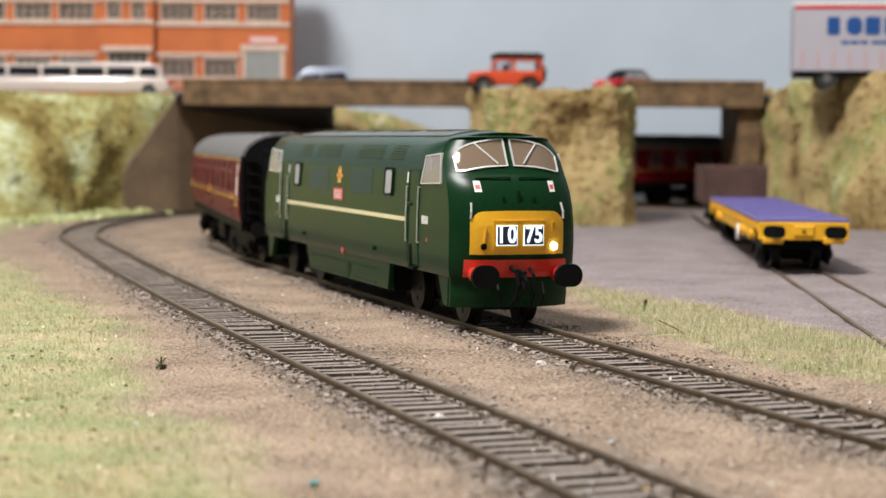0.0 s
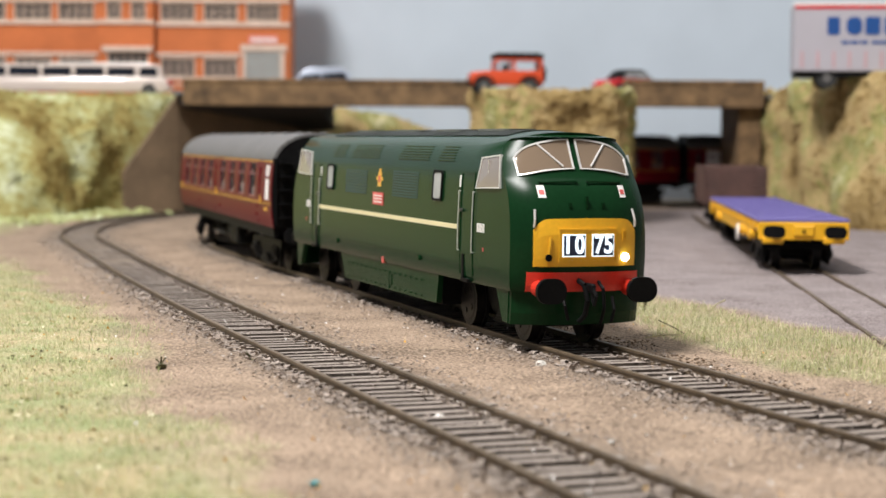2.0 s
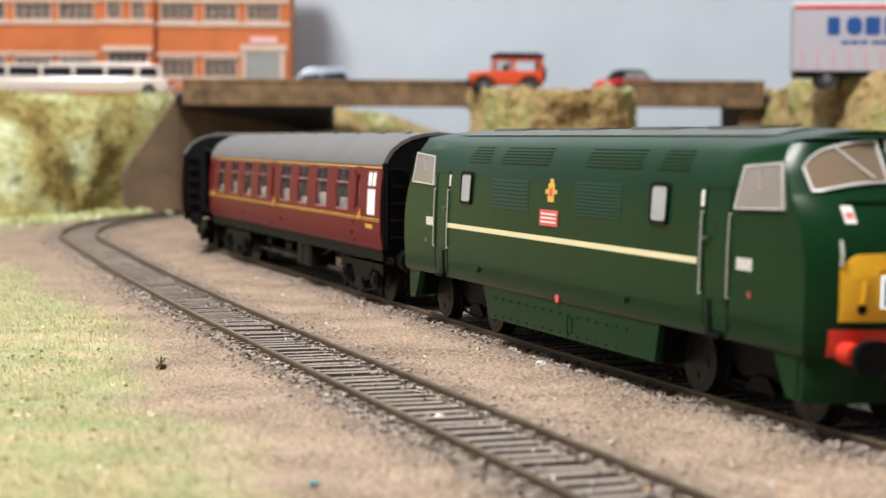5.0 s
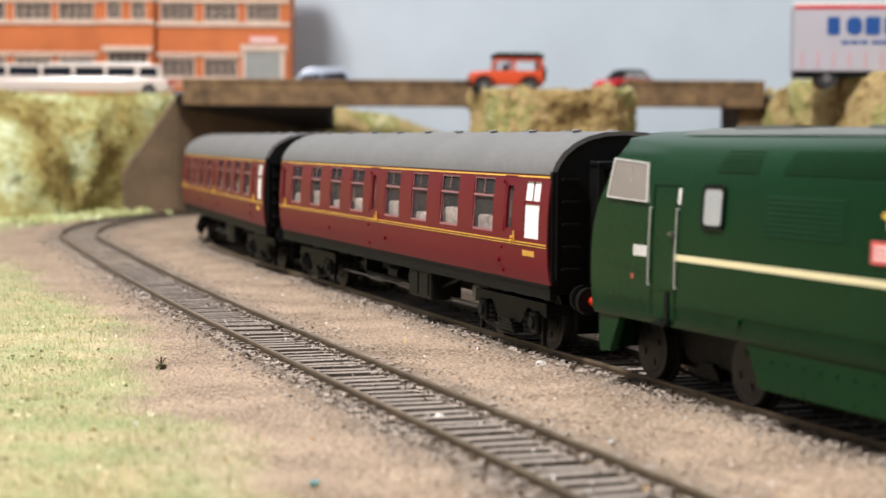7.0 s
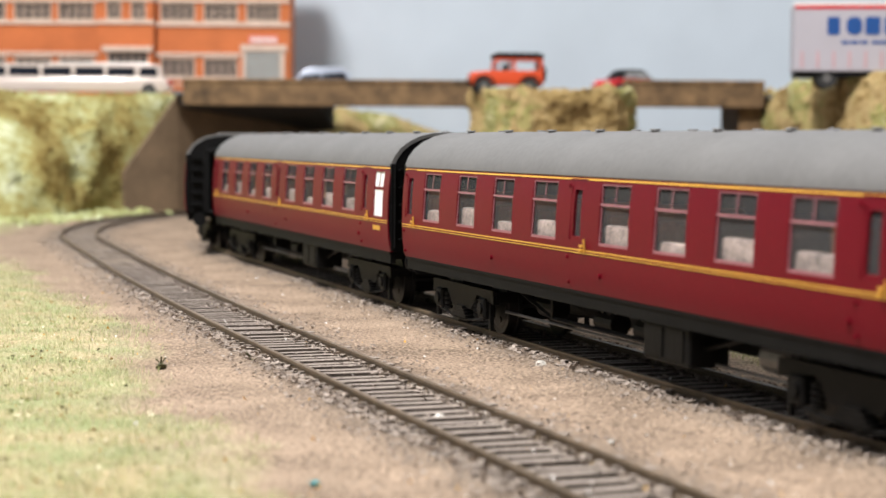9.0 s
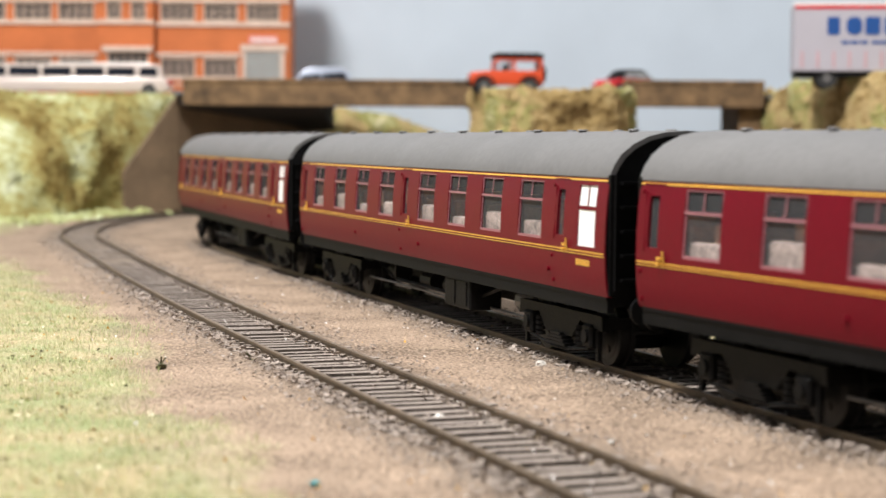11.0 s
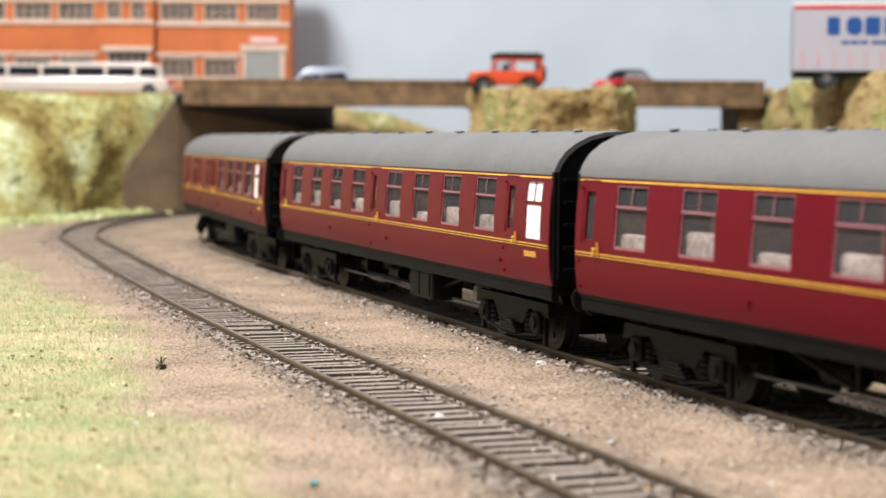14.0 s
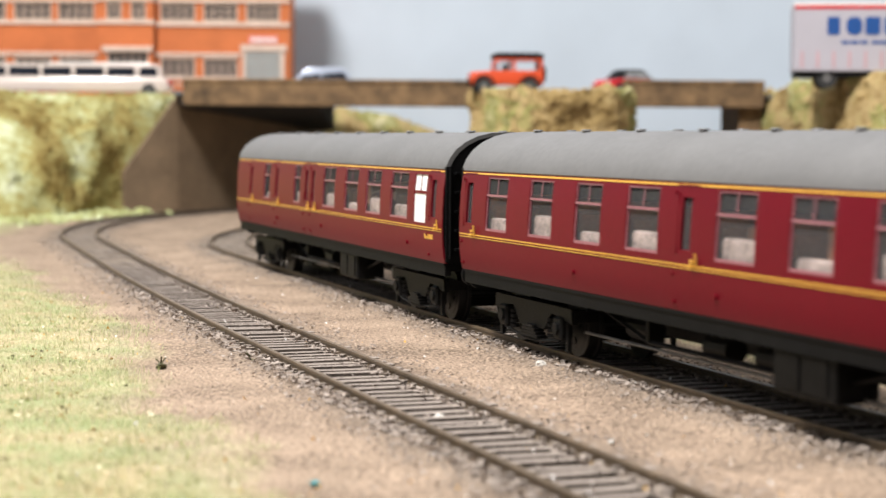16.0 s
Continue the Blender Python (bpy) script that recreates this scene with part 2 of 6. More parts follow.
def side_of_a(x, y):
    """Signed distance from the middle of the near track, right-hand side positive."""
    p = Vector((x, y)) - AO
    return p.dot(AN) - drift_a(p.dot(AD))


def side_of_b(x, y):
    p = Vector((x, y)) - BO
    return p.dot(BN) - drift_b(p.dot(BD))


def zone(x, y):
    """Shares of grass, yard and track bed of the ground at a place."""
    w = 9 * noise.noise((x / 35, y / 35, 3.1)) + 5 * noise.noise((x / 9, y / 9, 7.7))
    tr = near_track(x, y)
    g = min(1, max(0, (edge(GRASS_EDGE, y) - x + w * 1.5) / 16 + 0.5)) if y < 1100 else 0.0
    if y > 930 and x < 0:
        g = max(g, min(1, max(0, (tr - 34 + w) / 20)) if x < -180 else 0)
    if y < 640 and x > 0:
        s = min((x - edge(STRIP_LO, y) + w * 0.5) / 6, (edge(STRIP_HI, y) - x + w * 0.5) / 6)
        g = max(g, 0.55 * min(1, max(0, s)))
    yd = min(1, max(0, (x - edge(STRIP_HI, y) + w * 0.4) / 10)) if y < 650 else min(1, max(0, (x - 44 + (y - 650) * 0.12 + w * 0.4) / 10))
    if y > 650 and tr < 30:
        yd = 0
    bed = min(1, max(0, (21 + w * 0.3 - tr) / 6))
    return g, yd * (1 - g), bed


def soft_yard(x, y):
    """How much of the yard's raised level is reached at a place."""
    e = edge(STRIP_LO, y) if y < 620 else 40 - (y - 620) * 0.12
    u = min(1, max(0, (x - e - 2) / 26))
    return u * u * (3 - 2 * u) * (1 if near_track(x, y) > 24 else 0 if y > 650 else min(1, max(0, (near_track(x, y) - 14) / 10)))


# ---- ground ----
def ground():
    xs = np.concatenate([np.linspace(-1500, -420, 14), np.linspace(-400, 420, 220), np.linspace(440, 1500, 14)])
    ys = np.concatenate([np.linspace(-400, 170, 8), np.linspace(185, 700, 172), np.linspace(706, 1300, 110), np.linspace(1330, 1720, 14)])
    verts, cols = [], []
    for y in ys:
        for x in xs:
            g, yd, bed = zone(x, y) if -420 <= x <= 420 and 170 < y < 1310 else (0.3, 0.3, 0.0)
            rise = 0.55 * noise.noise((x / 14, y / 14, 0)) + 1.3 * noise.noise((x / 60, y / 60, 5)) + 0.35 * noise.noise((x / 4, y / 4, 9))
            z = 1.8 * (1 - bed) + rise * (1 - bed) * (0.7 + 0.6 * g) + ((0.7 + 2.0 * min(1, max(0, (y - 560) / 160)) if near_track(x, y) < 8.6 else 2.7) + 0.5 * noise.noise((x / 3, y / 3, 2))) * bed + 0.8 * g + (1.9 if y < 1000 else 1.9 * max(0, 1 - (y - 1000) / 60)) * soft_yard(x, y) + 3.0 * min(1, max(0, (x + 60) / 80)) * min(1, max(0, (y - 1180) / 70))
            verts.append((x * 0.001, y * 0.001, z * 0.001))
            cols.append((g, yd, bed * (1 if near_track(x, y) < 10 else .6), 1))
    nx = len(xs)
    faces = [(j * nx + i, j * nx + i + 1, (j + 1) * nx + i + 1, (j + 1) * nx + i) for j in range(len(ys) - 1) for i in range(nx - 1)]
    me = bpy.data.meshes.new("ground")
    me.from_pydata(verts, [], faces)
    at = me.color_attributes.new("cover", "FLOAT_COLOR", "POINT")
    at.data.foreach_set("color", np.array(cols, np.float32).ravel())
    me.shade_smooth()
    m = mat("model_ground", (0.325, 0.242, 0.176), 0.92, var=0.48, size=22, fine=0.8, bump=1.0, spec=0.15, grain=0.72, span=0.15)
    nt = m.node_tree
    b = nt.nodes["Principled BSDF"]
    base = [n for n in nt.nodes if n.bl_idname == "ShaderNodeValToRGB"][0]
    fac = base.inputs[0].links[0].from_socket
    attr = nt.nodes.new("ShaderNodeVertexColor")
    attr.layer_name = "cover"
    sep = nt.nodes.new("ShaderNodeSeparateColor")
    nt.links.new(attr.outputs[0], sep.inputs[0])
    last = base.outputs[0]
    for k, (lo, hi) in enumerate((((0.25, 0.245, 0.11), (0.57, 0.525, 0.325)), ((0.165, 0.135, 0.132), (0.43, 0.368, 0.358)), ((0.115, 0.09, 0.07), (0.29, 0.235, 0.185)))):
        r = nt.nodes.new("ShaderNodeValToRGB")
        r.color_ramp.elements[0].position, r.color_ramp.elements[1].position = 0.36, 0.66
        r.color_ramp.elements[0].color, r.color_ramp.elements[1].color = (*lo, 1), (*hi, 1)
        nt.links.new(fac, r.inputs[0])
        mx = nt.nodes.new("ShaderNodeMix")
        mx.data_type = "RGBA"
        nt.links.new(sep.outputs[k], mx.inputs["Factor"])
        nt.links.new(last, mx.inputs["A"])
        nt.links.new(r.outputs[0], mx.inputs["B"])
        if k == 0:      # patches of greener and of straw-coloured fibre
            geo = nt.nodes.new("ShaderNodeNewGeometry")
            nz = nt.nodes.new("ShaderNodeTexNoise")
            nz.inputs["Scale"].default_value, nz.inputs["Detail"].default_value = 75.0, 6.0
            nt.links.new(geo.outputs["Position"], nz.inputs["Vector"])
            patch = nt.nodes.new("ShaderNodeValToRGB")
            patch.color_ramp.elements[0].position, patch.color_ramp.elements[1].position = 0.38, 0.62
            patch.color_ramp.elements[0].color, patch.color_ramp.elements[1].color = (0.78, 0.90, 0.80, 1), (1.14, 1.0, 1.06, 1)
            nt.links.new(nz.outputs[0], patch.inputs[0])
            mul = nt.nodes.new("ShaderNodeMix")
            mul.data_type, mul.blend_type = "RGBA", "MULTIPLY"
            mul.inputs["Factor"].default_value = 1.0
            nt.links.new(r.outputs[0], mul.inputs["A"])
            nt.links.new(patch.outputs[0], mul.inputs["B"])
            nt.links.new(mul.outputs["Result"], mx.inputs["B"])
        last = mx.outputs["Result"]
    nt.links.new(last, b.inputs["Base Color"])
    [n for n in nt.nodes if n.bl_idname == "ShaderNodeBump"][0].inputs["Distance"].default_value = 0.0012
    me.materials.append(m)
    tagged(new("ground", me), "sandy model railway ground with pale grass and grey yard", "ground", kind="structure")


ground()
bm = bmesh.new()
box(bm, -1500, 1500, 1500, 1512, -60, 900)
tagged(part("backdrop", bm, SKY), "plain pale blue-grey painted sky board", "backdrop", kind="structure")
bm = bmesh.new()
box(bm, -1500, 1500, -400, 1720, -60, -8)
tagged(part("baseboard", bm, WALLP), "plain board under the model landscape", "baseboard", kind="structure")


# ---- banks and bridge ----
def bank(name, foot, top, m, back, label, n_along=120, n_up=30, rough=5.0, clumps=900, seed=1):
    """A scatter-covered bank: foot and top lines of (x, y, z), with a flat top that runs back."""
    rnd = random.Random(seed)

    def line(pts, t):
        seg = [(Vector(b) - Vector(a)).length for a, b in zip(pts, pts[1:])]
        d = t * sum(seg)
        for (a, b), l in zip(zip(pts, pts[1:]), seg):
            if d <= l + 1e-6:
                return Vector(a).lerp(Vector(b), d / l)
            d -= l
        return Vector(pts[-1])
    rows = []
    for i in range(n_along + 1):
        t = i / n_along
        f, p = line(foot, t), line(top, t)
        row = []
        for j in range(n_up + 1):
            u = j / n_up
            if u < 0.72:
                q = f.lerp(p, u / 0.72)
                q.z = f.z + (p.z - f.z) * math.sin(u / 0.72 * math.pi / 2) ** 0.85
                amp = rough * min(1, .25 + (1 - t) * 7)
            else:
                q = p + Vector((0, back * (u - 0.72) / 0.28, 0))
                amp = rough * 0.4 * (1 - u) / 0.28
            d = Vector((noise.noise(q / 34), noise.noise(q / 34 + Vector((9, 0, 0))), noise.noise(q / 34 + Vector((0, 9, 0))))) * amp
            d += Vector((noise.noise(q / 9), noise.noise(q / 9 + Vector((5, 0, 0))), noise.noise(q / 9 + Vector((0, 5, 0))))) * amp * 0.45
            if j:
                q = q + d
            row.append(q)
        rows.append(row)
    verts = [v * 0.001 for r in rows for v in r]
    k = n_up + 1
    faces = [(i * k + j, (i + 1) * k + j, (i + 1) * k + j + 1, i * k + j + 1) for i in range(n_along) for j in range(n_up)]
    body, nb = faces, len(verts)
    faces = []
    for _ in range(clumps):
        i, j = rnd.randrange(n_along), rnd.randrange(int(n_up * 0.82))
        c = rows[i][j].lerp(rows[i + 1][j + 1], rnd.random())
        r = rnd.uniform(0.6, 2.2)
        q = Euler((rnd.uniform(0, 6), rnd.uniform(0, 6), 0)).to_matrix()
        o = len(verts)
        pts = [Vector(p) for p in ((1, 0, 0), (-1, 0, 0), (0, 1, 0), (0, -1, 0), (0, 0, 1), (0, 0, -1))]
        verts += [(c + q @ (p * r * rnd.uniform(0.5, 1.3))) * 0.001 for p in pts]
        faces += [(o + a, o + b, o + d) for a, b, d in ((0, 2, 4), (2, 1, 4), (1, 3, 4), (3, 0, 4), (2, 0, 5), (1, 2, 5), (3, 1, 5), (0, 3, 5))]
    me = bpy.data.meshes.new(name)
    me.from_pydata([tuple(v) for v in verts[:nb]], [], body)
    me.shade_smooth()
    me.materials.append(m)
    stuff("scatter_clumps", [tuple(v) for v in verts[nb:]], [tuple(i - nb for i in f) for f in faces], m, "loose scatter clumps on the bank", "foliage")
    return tagged(new(name, me), label, "embankment", kind="structure")


bank("embankment_west", [(-760, 900, 0), (-420, 1000, 0), (-300, 1045, 0), (-252, 1110, 0), (-234, 1200, 0), (-214, 1236, 0)],
     [(-760, 1120, 84), (-420, 1165, 84), (-330, 1195, 84), (-262, 1232, 84), (-205, 1262, 84), (-187, 1280, 84)], PALESCRUB, 40,
     "steep bank covered in pale green and brown scatter", rough=9, clumps=3600, seed=3)
bank("embankment_middle", [(14, 1172, 0), (16, 1125, 0), (26, 1098, 0), (70, 1092, 0), (110, 1096, 0), (121, 1112, 0), (124, 1180, 0)],
     [(21, 1172, 84), (22, 1128, 84), (30, 1108, 84), (70, 1102, 85), (106, 1104, 84), (116, 1116, 84), (118, 1180, 84)], SCRUB, 45,
     "steep scrubby bank of tan and green lichen", rough=7, clumps=2600, seed=5)
bank("embankment_east", [(226, 1330, 0), (223, 1240, 0), (226, 1180, 0), (240, 1080, 0), (262, 1012, 0), (330, 960, 0), (640, 880, 0)],
     [(234, 1330, 88), (231, 1245, 88), (236, 1185, 91), (250, 1092, 98), (276, 1030, 97), (338, 985, 94), (640, 920, 94)], SCRUB, 60,
     "steep scrubby bank of tan and green lichen beside the yard", rough=8, clumps=3600, seed=8)


def plateau(name, outline, z0, z1, m, label):
    bm = bmesh.new()
    prism(bm, outline, z0, z1, "z")
    return tagged(part(name, bm, m), label, name.split("_")[0], kind="structure")


plateau("pavement_west", [(-1000, 1160), (-420, 1190), (-262, 1246), (-192, 1284), (-165, 1304), (-123, 1378), (-100, 1460), (-98, 1498), (-1000, 1498)],
        0, 82.5, ROAD, "raised grey road level behind the western bank")
plateau("pavement_east", [(240, 1330), (240, 1245), (262, 1100), (290, 1045), (345, 1000), (700, 935), (1000, 935), (1000, 1498), (240, 1498)],
        76, 86.5, ROAD, "raised grey road level behind the eastern bank")
bank("embankment_far", [(-150, 1446, 0), (-90, 1440, 0), (-40, 1444, 0), (10, 1455, 0)], [(-150, 1470, 76), (-96, 1464, 80), (-50, 1464, 75), (-15, 1470, 64), (10, 1478, 56)], SCRUB, 12,
     "low scrubby bank behind the bridge", rough=5, clumps=300, seed=11)
plateau("pavement_middle", [(30, 1118), (66, 1110), (104, 1114), (110, 1120), (110, 1170), (30, 1170)], 0, 82, SCRUB, "scrubby top of the middle bank")


def bridge():
    b = empty("road_bridge", "brown card girder road bridge over the tracks", "bridge")
    bm = bmesh.new()
    box(bm, -190, 238, 1244, 1419, 84, 86.9)
    part("deck", bm, ROAD, b, "grey road deck")
    # soffit coloured black to paint the shade below the deck
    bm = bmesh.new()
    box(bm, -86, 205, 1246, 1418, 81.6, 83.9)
    part("soffit", bm, DECK_SHADE, b, "underside of the deck with its shade painted black")
    # added wedge: its slanted edge draws the deck's shadow on the abutment wall
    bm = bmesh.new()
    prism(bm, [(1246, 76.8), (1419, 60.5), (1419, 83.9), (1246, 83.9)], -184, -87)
    part("tunnel_lining", bm, DECK_SHADE, b, "added sloping black wedge in place of the deck's shadow")
    for x0, x1, z0, z1 in ((-181, 22, 76.6, 95.2), (124.2, 222, 77.4, 96.2)):
        bm = bmesh.new()
        box(bm, x0, x1, 1236, 1243.8, z0, z1, bev=0.5)
        box(bm, x0 + .3, x1 - .3, 1235.2, 1235.95, z1 - 2.4, z1 - .5)
        part("girder", bm, GIRDER, b)
    bm = bmesh.new()
    box(bm, -108, 238, 1419.2, 1425, 83, 89, bev=0.5)
    part("girder", bm, GIRDER, b)
    bm = bmesh.new()
    box(bm, 206, 222, 1246, 1326, 0, 83.8, bev=0.6)
    part("pier", bm, GIRDER, b, "dark brown right-hand support")
    pts = [(-222, 1226), (-190, 1262), (-163, 1304), (-121, 1378), (-98, 1460), (-96, 1498)]
    for (ax, ay), (bx, by) in zip(pts, pts[1:]):
        d = Vector((bx - ax, by - ay)).normalized() * 1.0
        n = Vector((d.y, -d.x)) * 2.5
        bm = bmesh.new()
        prism(bm, [(ax, ay), (bx, by), (bx + n.x, by + n.y), (ax + n.x, ay + n.y)], 0, 83.8, "z")
        if ax < -200:
            for v in bm.verts:
                if v.co.z > 1 and v.co.x < -202:
                    v.co.z = 30
        part("abutment_wall", bm, ABUT, b, "brown card wing wall")


bridge()


# ---- tracks ----
RAIL = [(-0.8, 2.0), (0.8, 2.0), (0.8, 2.35), (0.25, 2.7), (0.25, 3.7), (0.55, 3.95), (0.55, 4.5), (-0.55, 4.5), (-0.55, 3.95), (-0.25, 3.7), (-0.25, 2.7), (-0.8, 2.35)]


def railway(fn, s0, s1, label, sleepers=True, pitch=5.85, lift=0.0, rise=None):
    t = empty("railway_track", label, "railway track", "model railway tracks")
    for side in (-1, 1):
        bm = bmesh.new()
        rings = []
        n = int((s1 - s0) / 12)
        for i in range(n + 1):
            p, d = fn(s0 + (s1 - s0) * i / n)
            nn = Vector((d.y, -d.x))
            up = lift + (rise(s0 + (s1 - s0) * i / n) if rise else 0)
            rings.append([bm.verts.new((*(p + nn * (side * 8.8 + a)), b + up)) for a, b in RAIL])
        k = len(RAIL)
        for a, b in zip(rings, rings[1:]):
            for j in range(k):
                bm.faces.new((a[j], a[(j + 1) % k], b[(j + 1) % k], b[j]))
        bm.faces.new(rings[0])
        bm.faces.new(rings[-1][::-1])
        part("rail", bm, RAILSIDE, t, "brown weathered steel rail")
    if sleepers:
        meshes = []
        for v in range(4):
            bm = bmesh.new()
            rnd = random.Random(v)
            box(bm, -14.6 + rnd.uniform(-.3, .3), 14.6 + rnd.uniform(-.3, .3), -1.75, 1.75, 0.1, 1.95)
            for q in bm.verts:
                if q.co.z > 1:
                    q.co.y *= 0.9
                    q.co.z += rnd.uniform(-.25, .1)
            for sx in (-8.8, 8.8):
                box(bm, sx - 1.4, sx + 1.4, -0.7, 0.7, 1.7, 2.4)
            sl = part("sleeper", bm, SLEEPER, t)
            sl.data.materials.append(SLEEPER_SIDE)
            for f in sl.data.polygons:      # dust on the tops alone; dark sides paint in the gaps' shade
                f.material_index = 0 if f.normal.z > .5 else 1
            meshes.append(sl)
        rnd = random.Random(4)
        i = 0
        s = s0 + 4
        while s < s1 and i < 296:
            p, d = fn(s)
            m = pose(p.x * .001, p.y * .001, (lift + (rise(s) if rise else 0) + .85 + rnd.uniform(-.25, .1)) * .001, 0, 0, math.degrees(math.atan2(-d.x, d.y)) + rnd.uniform(-1.5, 1.5))
            if i < 4:
                meshes[i].matrix_basis = m
            else:
                part("sleeper", meshes[rnd.randrange(4)].data, None, t, at=m)
            i, s = i + 1, s + pitch
    return t


railway(track_a, -190, 1700, "near weathered brown track on sleepers with filled-in ballast")
railway(track_b, -420, 1800, "weathered brown track on sleepers that carries the train", rise=rise_b)
railway(siding, -330, 640, "yard rails sunk in grey ground", sleepers=False, lift=0.0)


# ---- rolling stock ----
def wheelset(parent, x, r, y=8.4, name="wheelset"):
    bm = bmesh.new()
    for s in (-1, 1):
        cyl(bm, (0, s * (y - 1.3), 0), (0, s * (y + 1.1), 0), r, n=24)
        cyl(bm, (0, s * (y - 2.1), 0), (0, s * (y - 1.25), 0), r + 0.9, n=24)
        cyl(bm, (0, s * (y + 1.1), 0), (0, s * (y + 1.25), 0), r * 0.82, r * 0.74, n=20)
        for k in range(4):
            a = k * math.pi / 2
            cyl(bm, (r * .5 * math.cos(a), s * (y + 1.2), r * .5 * math.sin(a)), (r * .5 * math.cos(a), s * (y + 1.5), r * .5 * math.sin(a)), r * 0.12, n=6)
    cyl(bm, (0, -y, 0), (0, y, 0), 1.1, n=8)
    return part(name, bm, WHEEL, parent, "dark wheels with worn steel treads", at=pose(x * .001, 0, r * .001))


WHEEL = mat("worn_wheel_metal", (0.010, 0.009, 0.0085), 0.5, 0.4, var=0.45, size=4, bump=0.1)


def bogie(parent, x, wb, r, width=12.5):
    g = part("bogie", bogie_mesh(wb, r, width), DIRTY, parent, "black bogie frame with springs and axleboxes", at=pose(x * .001, 0, 0))
    for s in (-1, 1):
        wheelset(g, s * wb / 2, r)
    return g


def bogie_mesh(wb, r, w):
    bm = bmesh.new()
    for s in (-1, 1):
        y = s * w
        prism(bm, [(-wb / 2 - 7, r + 1), (-wb / 2 + 5, r + 2.6), (-wb * .22, r - 1.6), (wb * .22, r - 1.6), (wb / 2 - 5, r + 2.6), (wb / 2 + 7, r + 1), (wb / 2 + 6.5, r + 4.4), (-wb / 2 - 6.5, r + 4.4)], y - .8, y + .8, "y")
        for a in (-1, 1):
            box(bm, a * wb / 2 - 2.4, a * wb / 2 + 2.4, y - 1.6, y + 1.6, r - 3.0, r + 2.2, bev=.5)
            cyl(bm, (a * wb / 2, y, r - .4), (a * wb / 2, y + s * 2.2, r - .4), 1.5, n=10)
            for q in range(4):
                cyl(bm, (a * (wb / 2 - 5.4), y + s * .4, r - 3 + q * 1.2), (a * (wb / 2 - 5.4), y + s * .4, r - 2.2 + q * 1.2), 1.2, n=8)
            box(bm, a * wb / 2 + a * 3.5 - .6, a * wb / 2 + a * 3.5 + .6, y - .5, y + .5, 1.5, r + 1)
        for q in range(4):
            box(bm, -5.5 + q * .9, 5.5 - q * .9, y - 1.3 + s * .4, y + 1.3 + s * .4, r - 4.0 + q * .75, r - 3.35 + q * .75)
        wire(bm, [(-wb / 2, y + s * .7, r - 3.2), (-4, y + s * .7, r - 4.6), (4, y + s * .7, r - 4.6), (wb / 2, y + s * .7, r - 3.2)], .35)
    box(bm, -4, 4, -w + .5, w - .5, r + .5, r + 4.2)
    box(bm, -wb / 2 + 1, wb / 2 - 1, -5, 5, 3.2, r + 3.5, bev=.5)
    box(bm, -wb / 2 - 7, -wb / 2 - 5.6, -w, w, r + 1.5, r + 4)
    box(bm, wb / 2 + 5.6, wb / 2 + 7, -w, w, r + 1.5, r + 4)
    return bm


# locomotive body: rings at rising heights, (z, half width, end of the nose from the centre, corner set-back)
RINGS = [(13.2, 17.0, 112.2, 7.5), (14.2, 17.35, 112.6, 7.5), (17.6, 17.5, 113.2, 8.0), (21, 17.55, 113.7, 8.3), (26, 17.5, 113.8, 8.5), (30, 17.4, 113.2, 8.6), (33.5, 17.25, 111.8, 8.6),
         (36.2, 17.1, 109.8, 8.4), (37.6, 17.0, 108.2, 8.0), (38.4, 16.95, 107.3, 7.8), (41, 16.7, 105.6, 7.6), (44, 16.2, 103.6, 7.4), (46.3, 15.2, 102.2, 7.0), (47.4, 14.4, 101.8, 6.8),
         (48.0, 13.8, 102.6, 6.6), (48.7, 12.7, 101.0, 6.2), (49.5, 11.0, 99.6, 5.6), (50.3, 8.6, 97.0, 5.0), (50.9, 6.0, 94.0, 4.0), (51.3, 3.0, 90.0, 3.0), (51.45, 0.6, 86.0, 1.0)]


RINGS = [(z, w, e, c * 0.72) for z, w, e, c in RINGS]          # tight corners


def loco_u(z, y):
    """How far the nose reaches at a height and a distance from the middle line."""
    zs = [r[0] for r in RINGS]
    w, e, c = (float(np.interp(z, zs, [r[k] for r in RINGS])) for k in (1, 2, 3))
    return e - c * min(1, abs(y) / w) ** 3.0


def loco_w(z):
    return float(np.interp(z, [r[0] for r in RINGS], [r[1] for r in RINGS]))


def nose_sheet(bm, outline, y0, y1, lift, ny=24, nz=8, skin=0.0):
    """A sheet on the nose between y0 and y1; outline(y) gives its lower and upper height."""
    g = []
    for i in range(ny + 1):
        y = y0 + (y1 - y0) * i / ny
        a, b = outline(y)
        g.append([bm.verts.new((loco_u(a + (b - a) * j / nz, y) + lift, y, a + (b - a) * j / nz)) for j in range(nz + 1)])
    for i in range(ny):
        for j in range(nz):
            bm.faces.new((g[i][j], g[i + 1][j], g[i + 1][j + 1], g[i][j + 1]))
    # rim back to the body
    rim = [g[i][0] for i in range(ny + 1)] + [g[ny][j] for j in range(1, nz + 1)] + [g[i][nz] for i in range(ny - 1, -1, -1)] + [g[0][j] for j in range(nz - 1, 0, -1)]
    back = [bm.verts.new((v.co.x - lift - 0.15, v.co.y, v.co.z)) for v in rim]
    for k in range(len(rim)):
        bm.faces.new((rim[k], rim[(k + 1) % len(rim)], back[(k + 1) % len(rim)], back[k]))


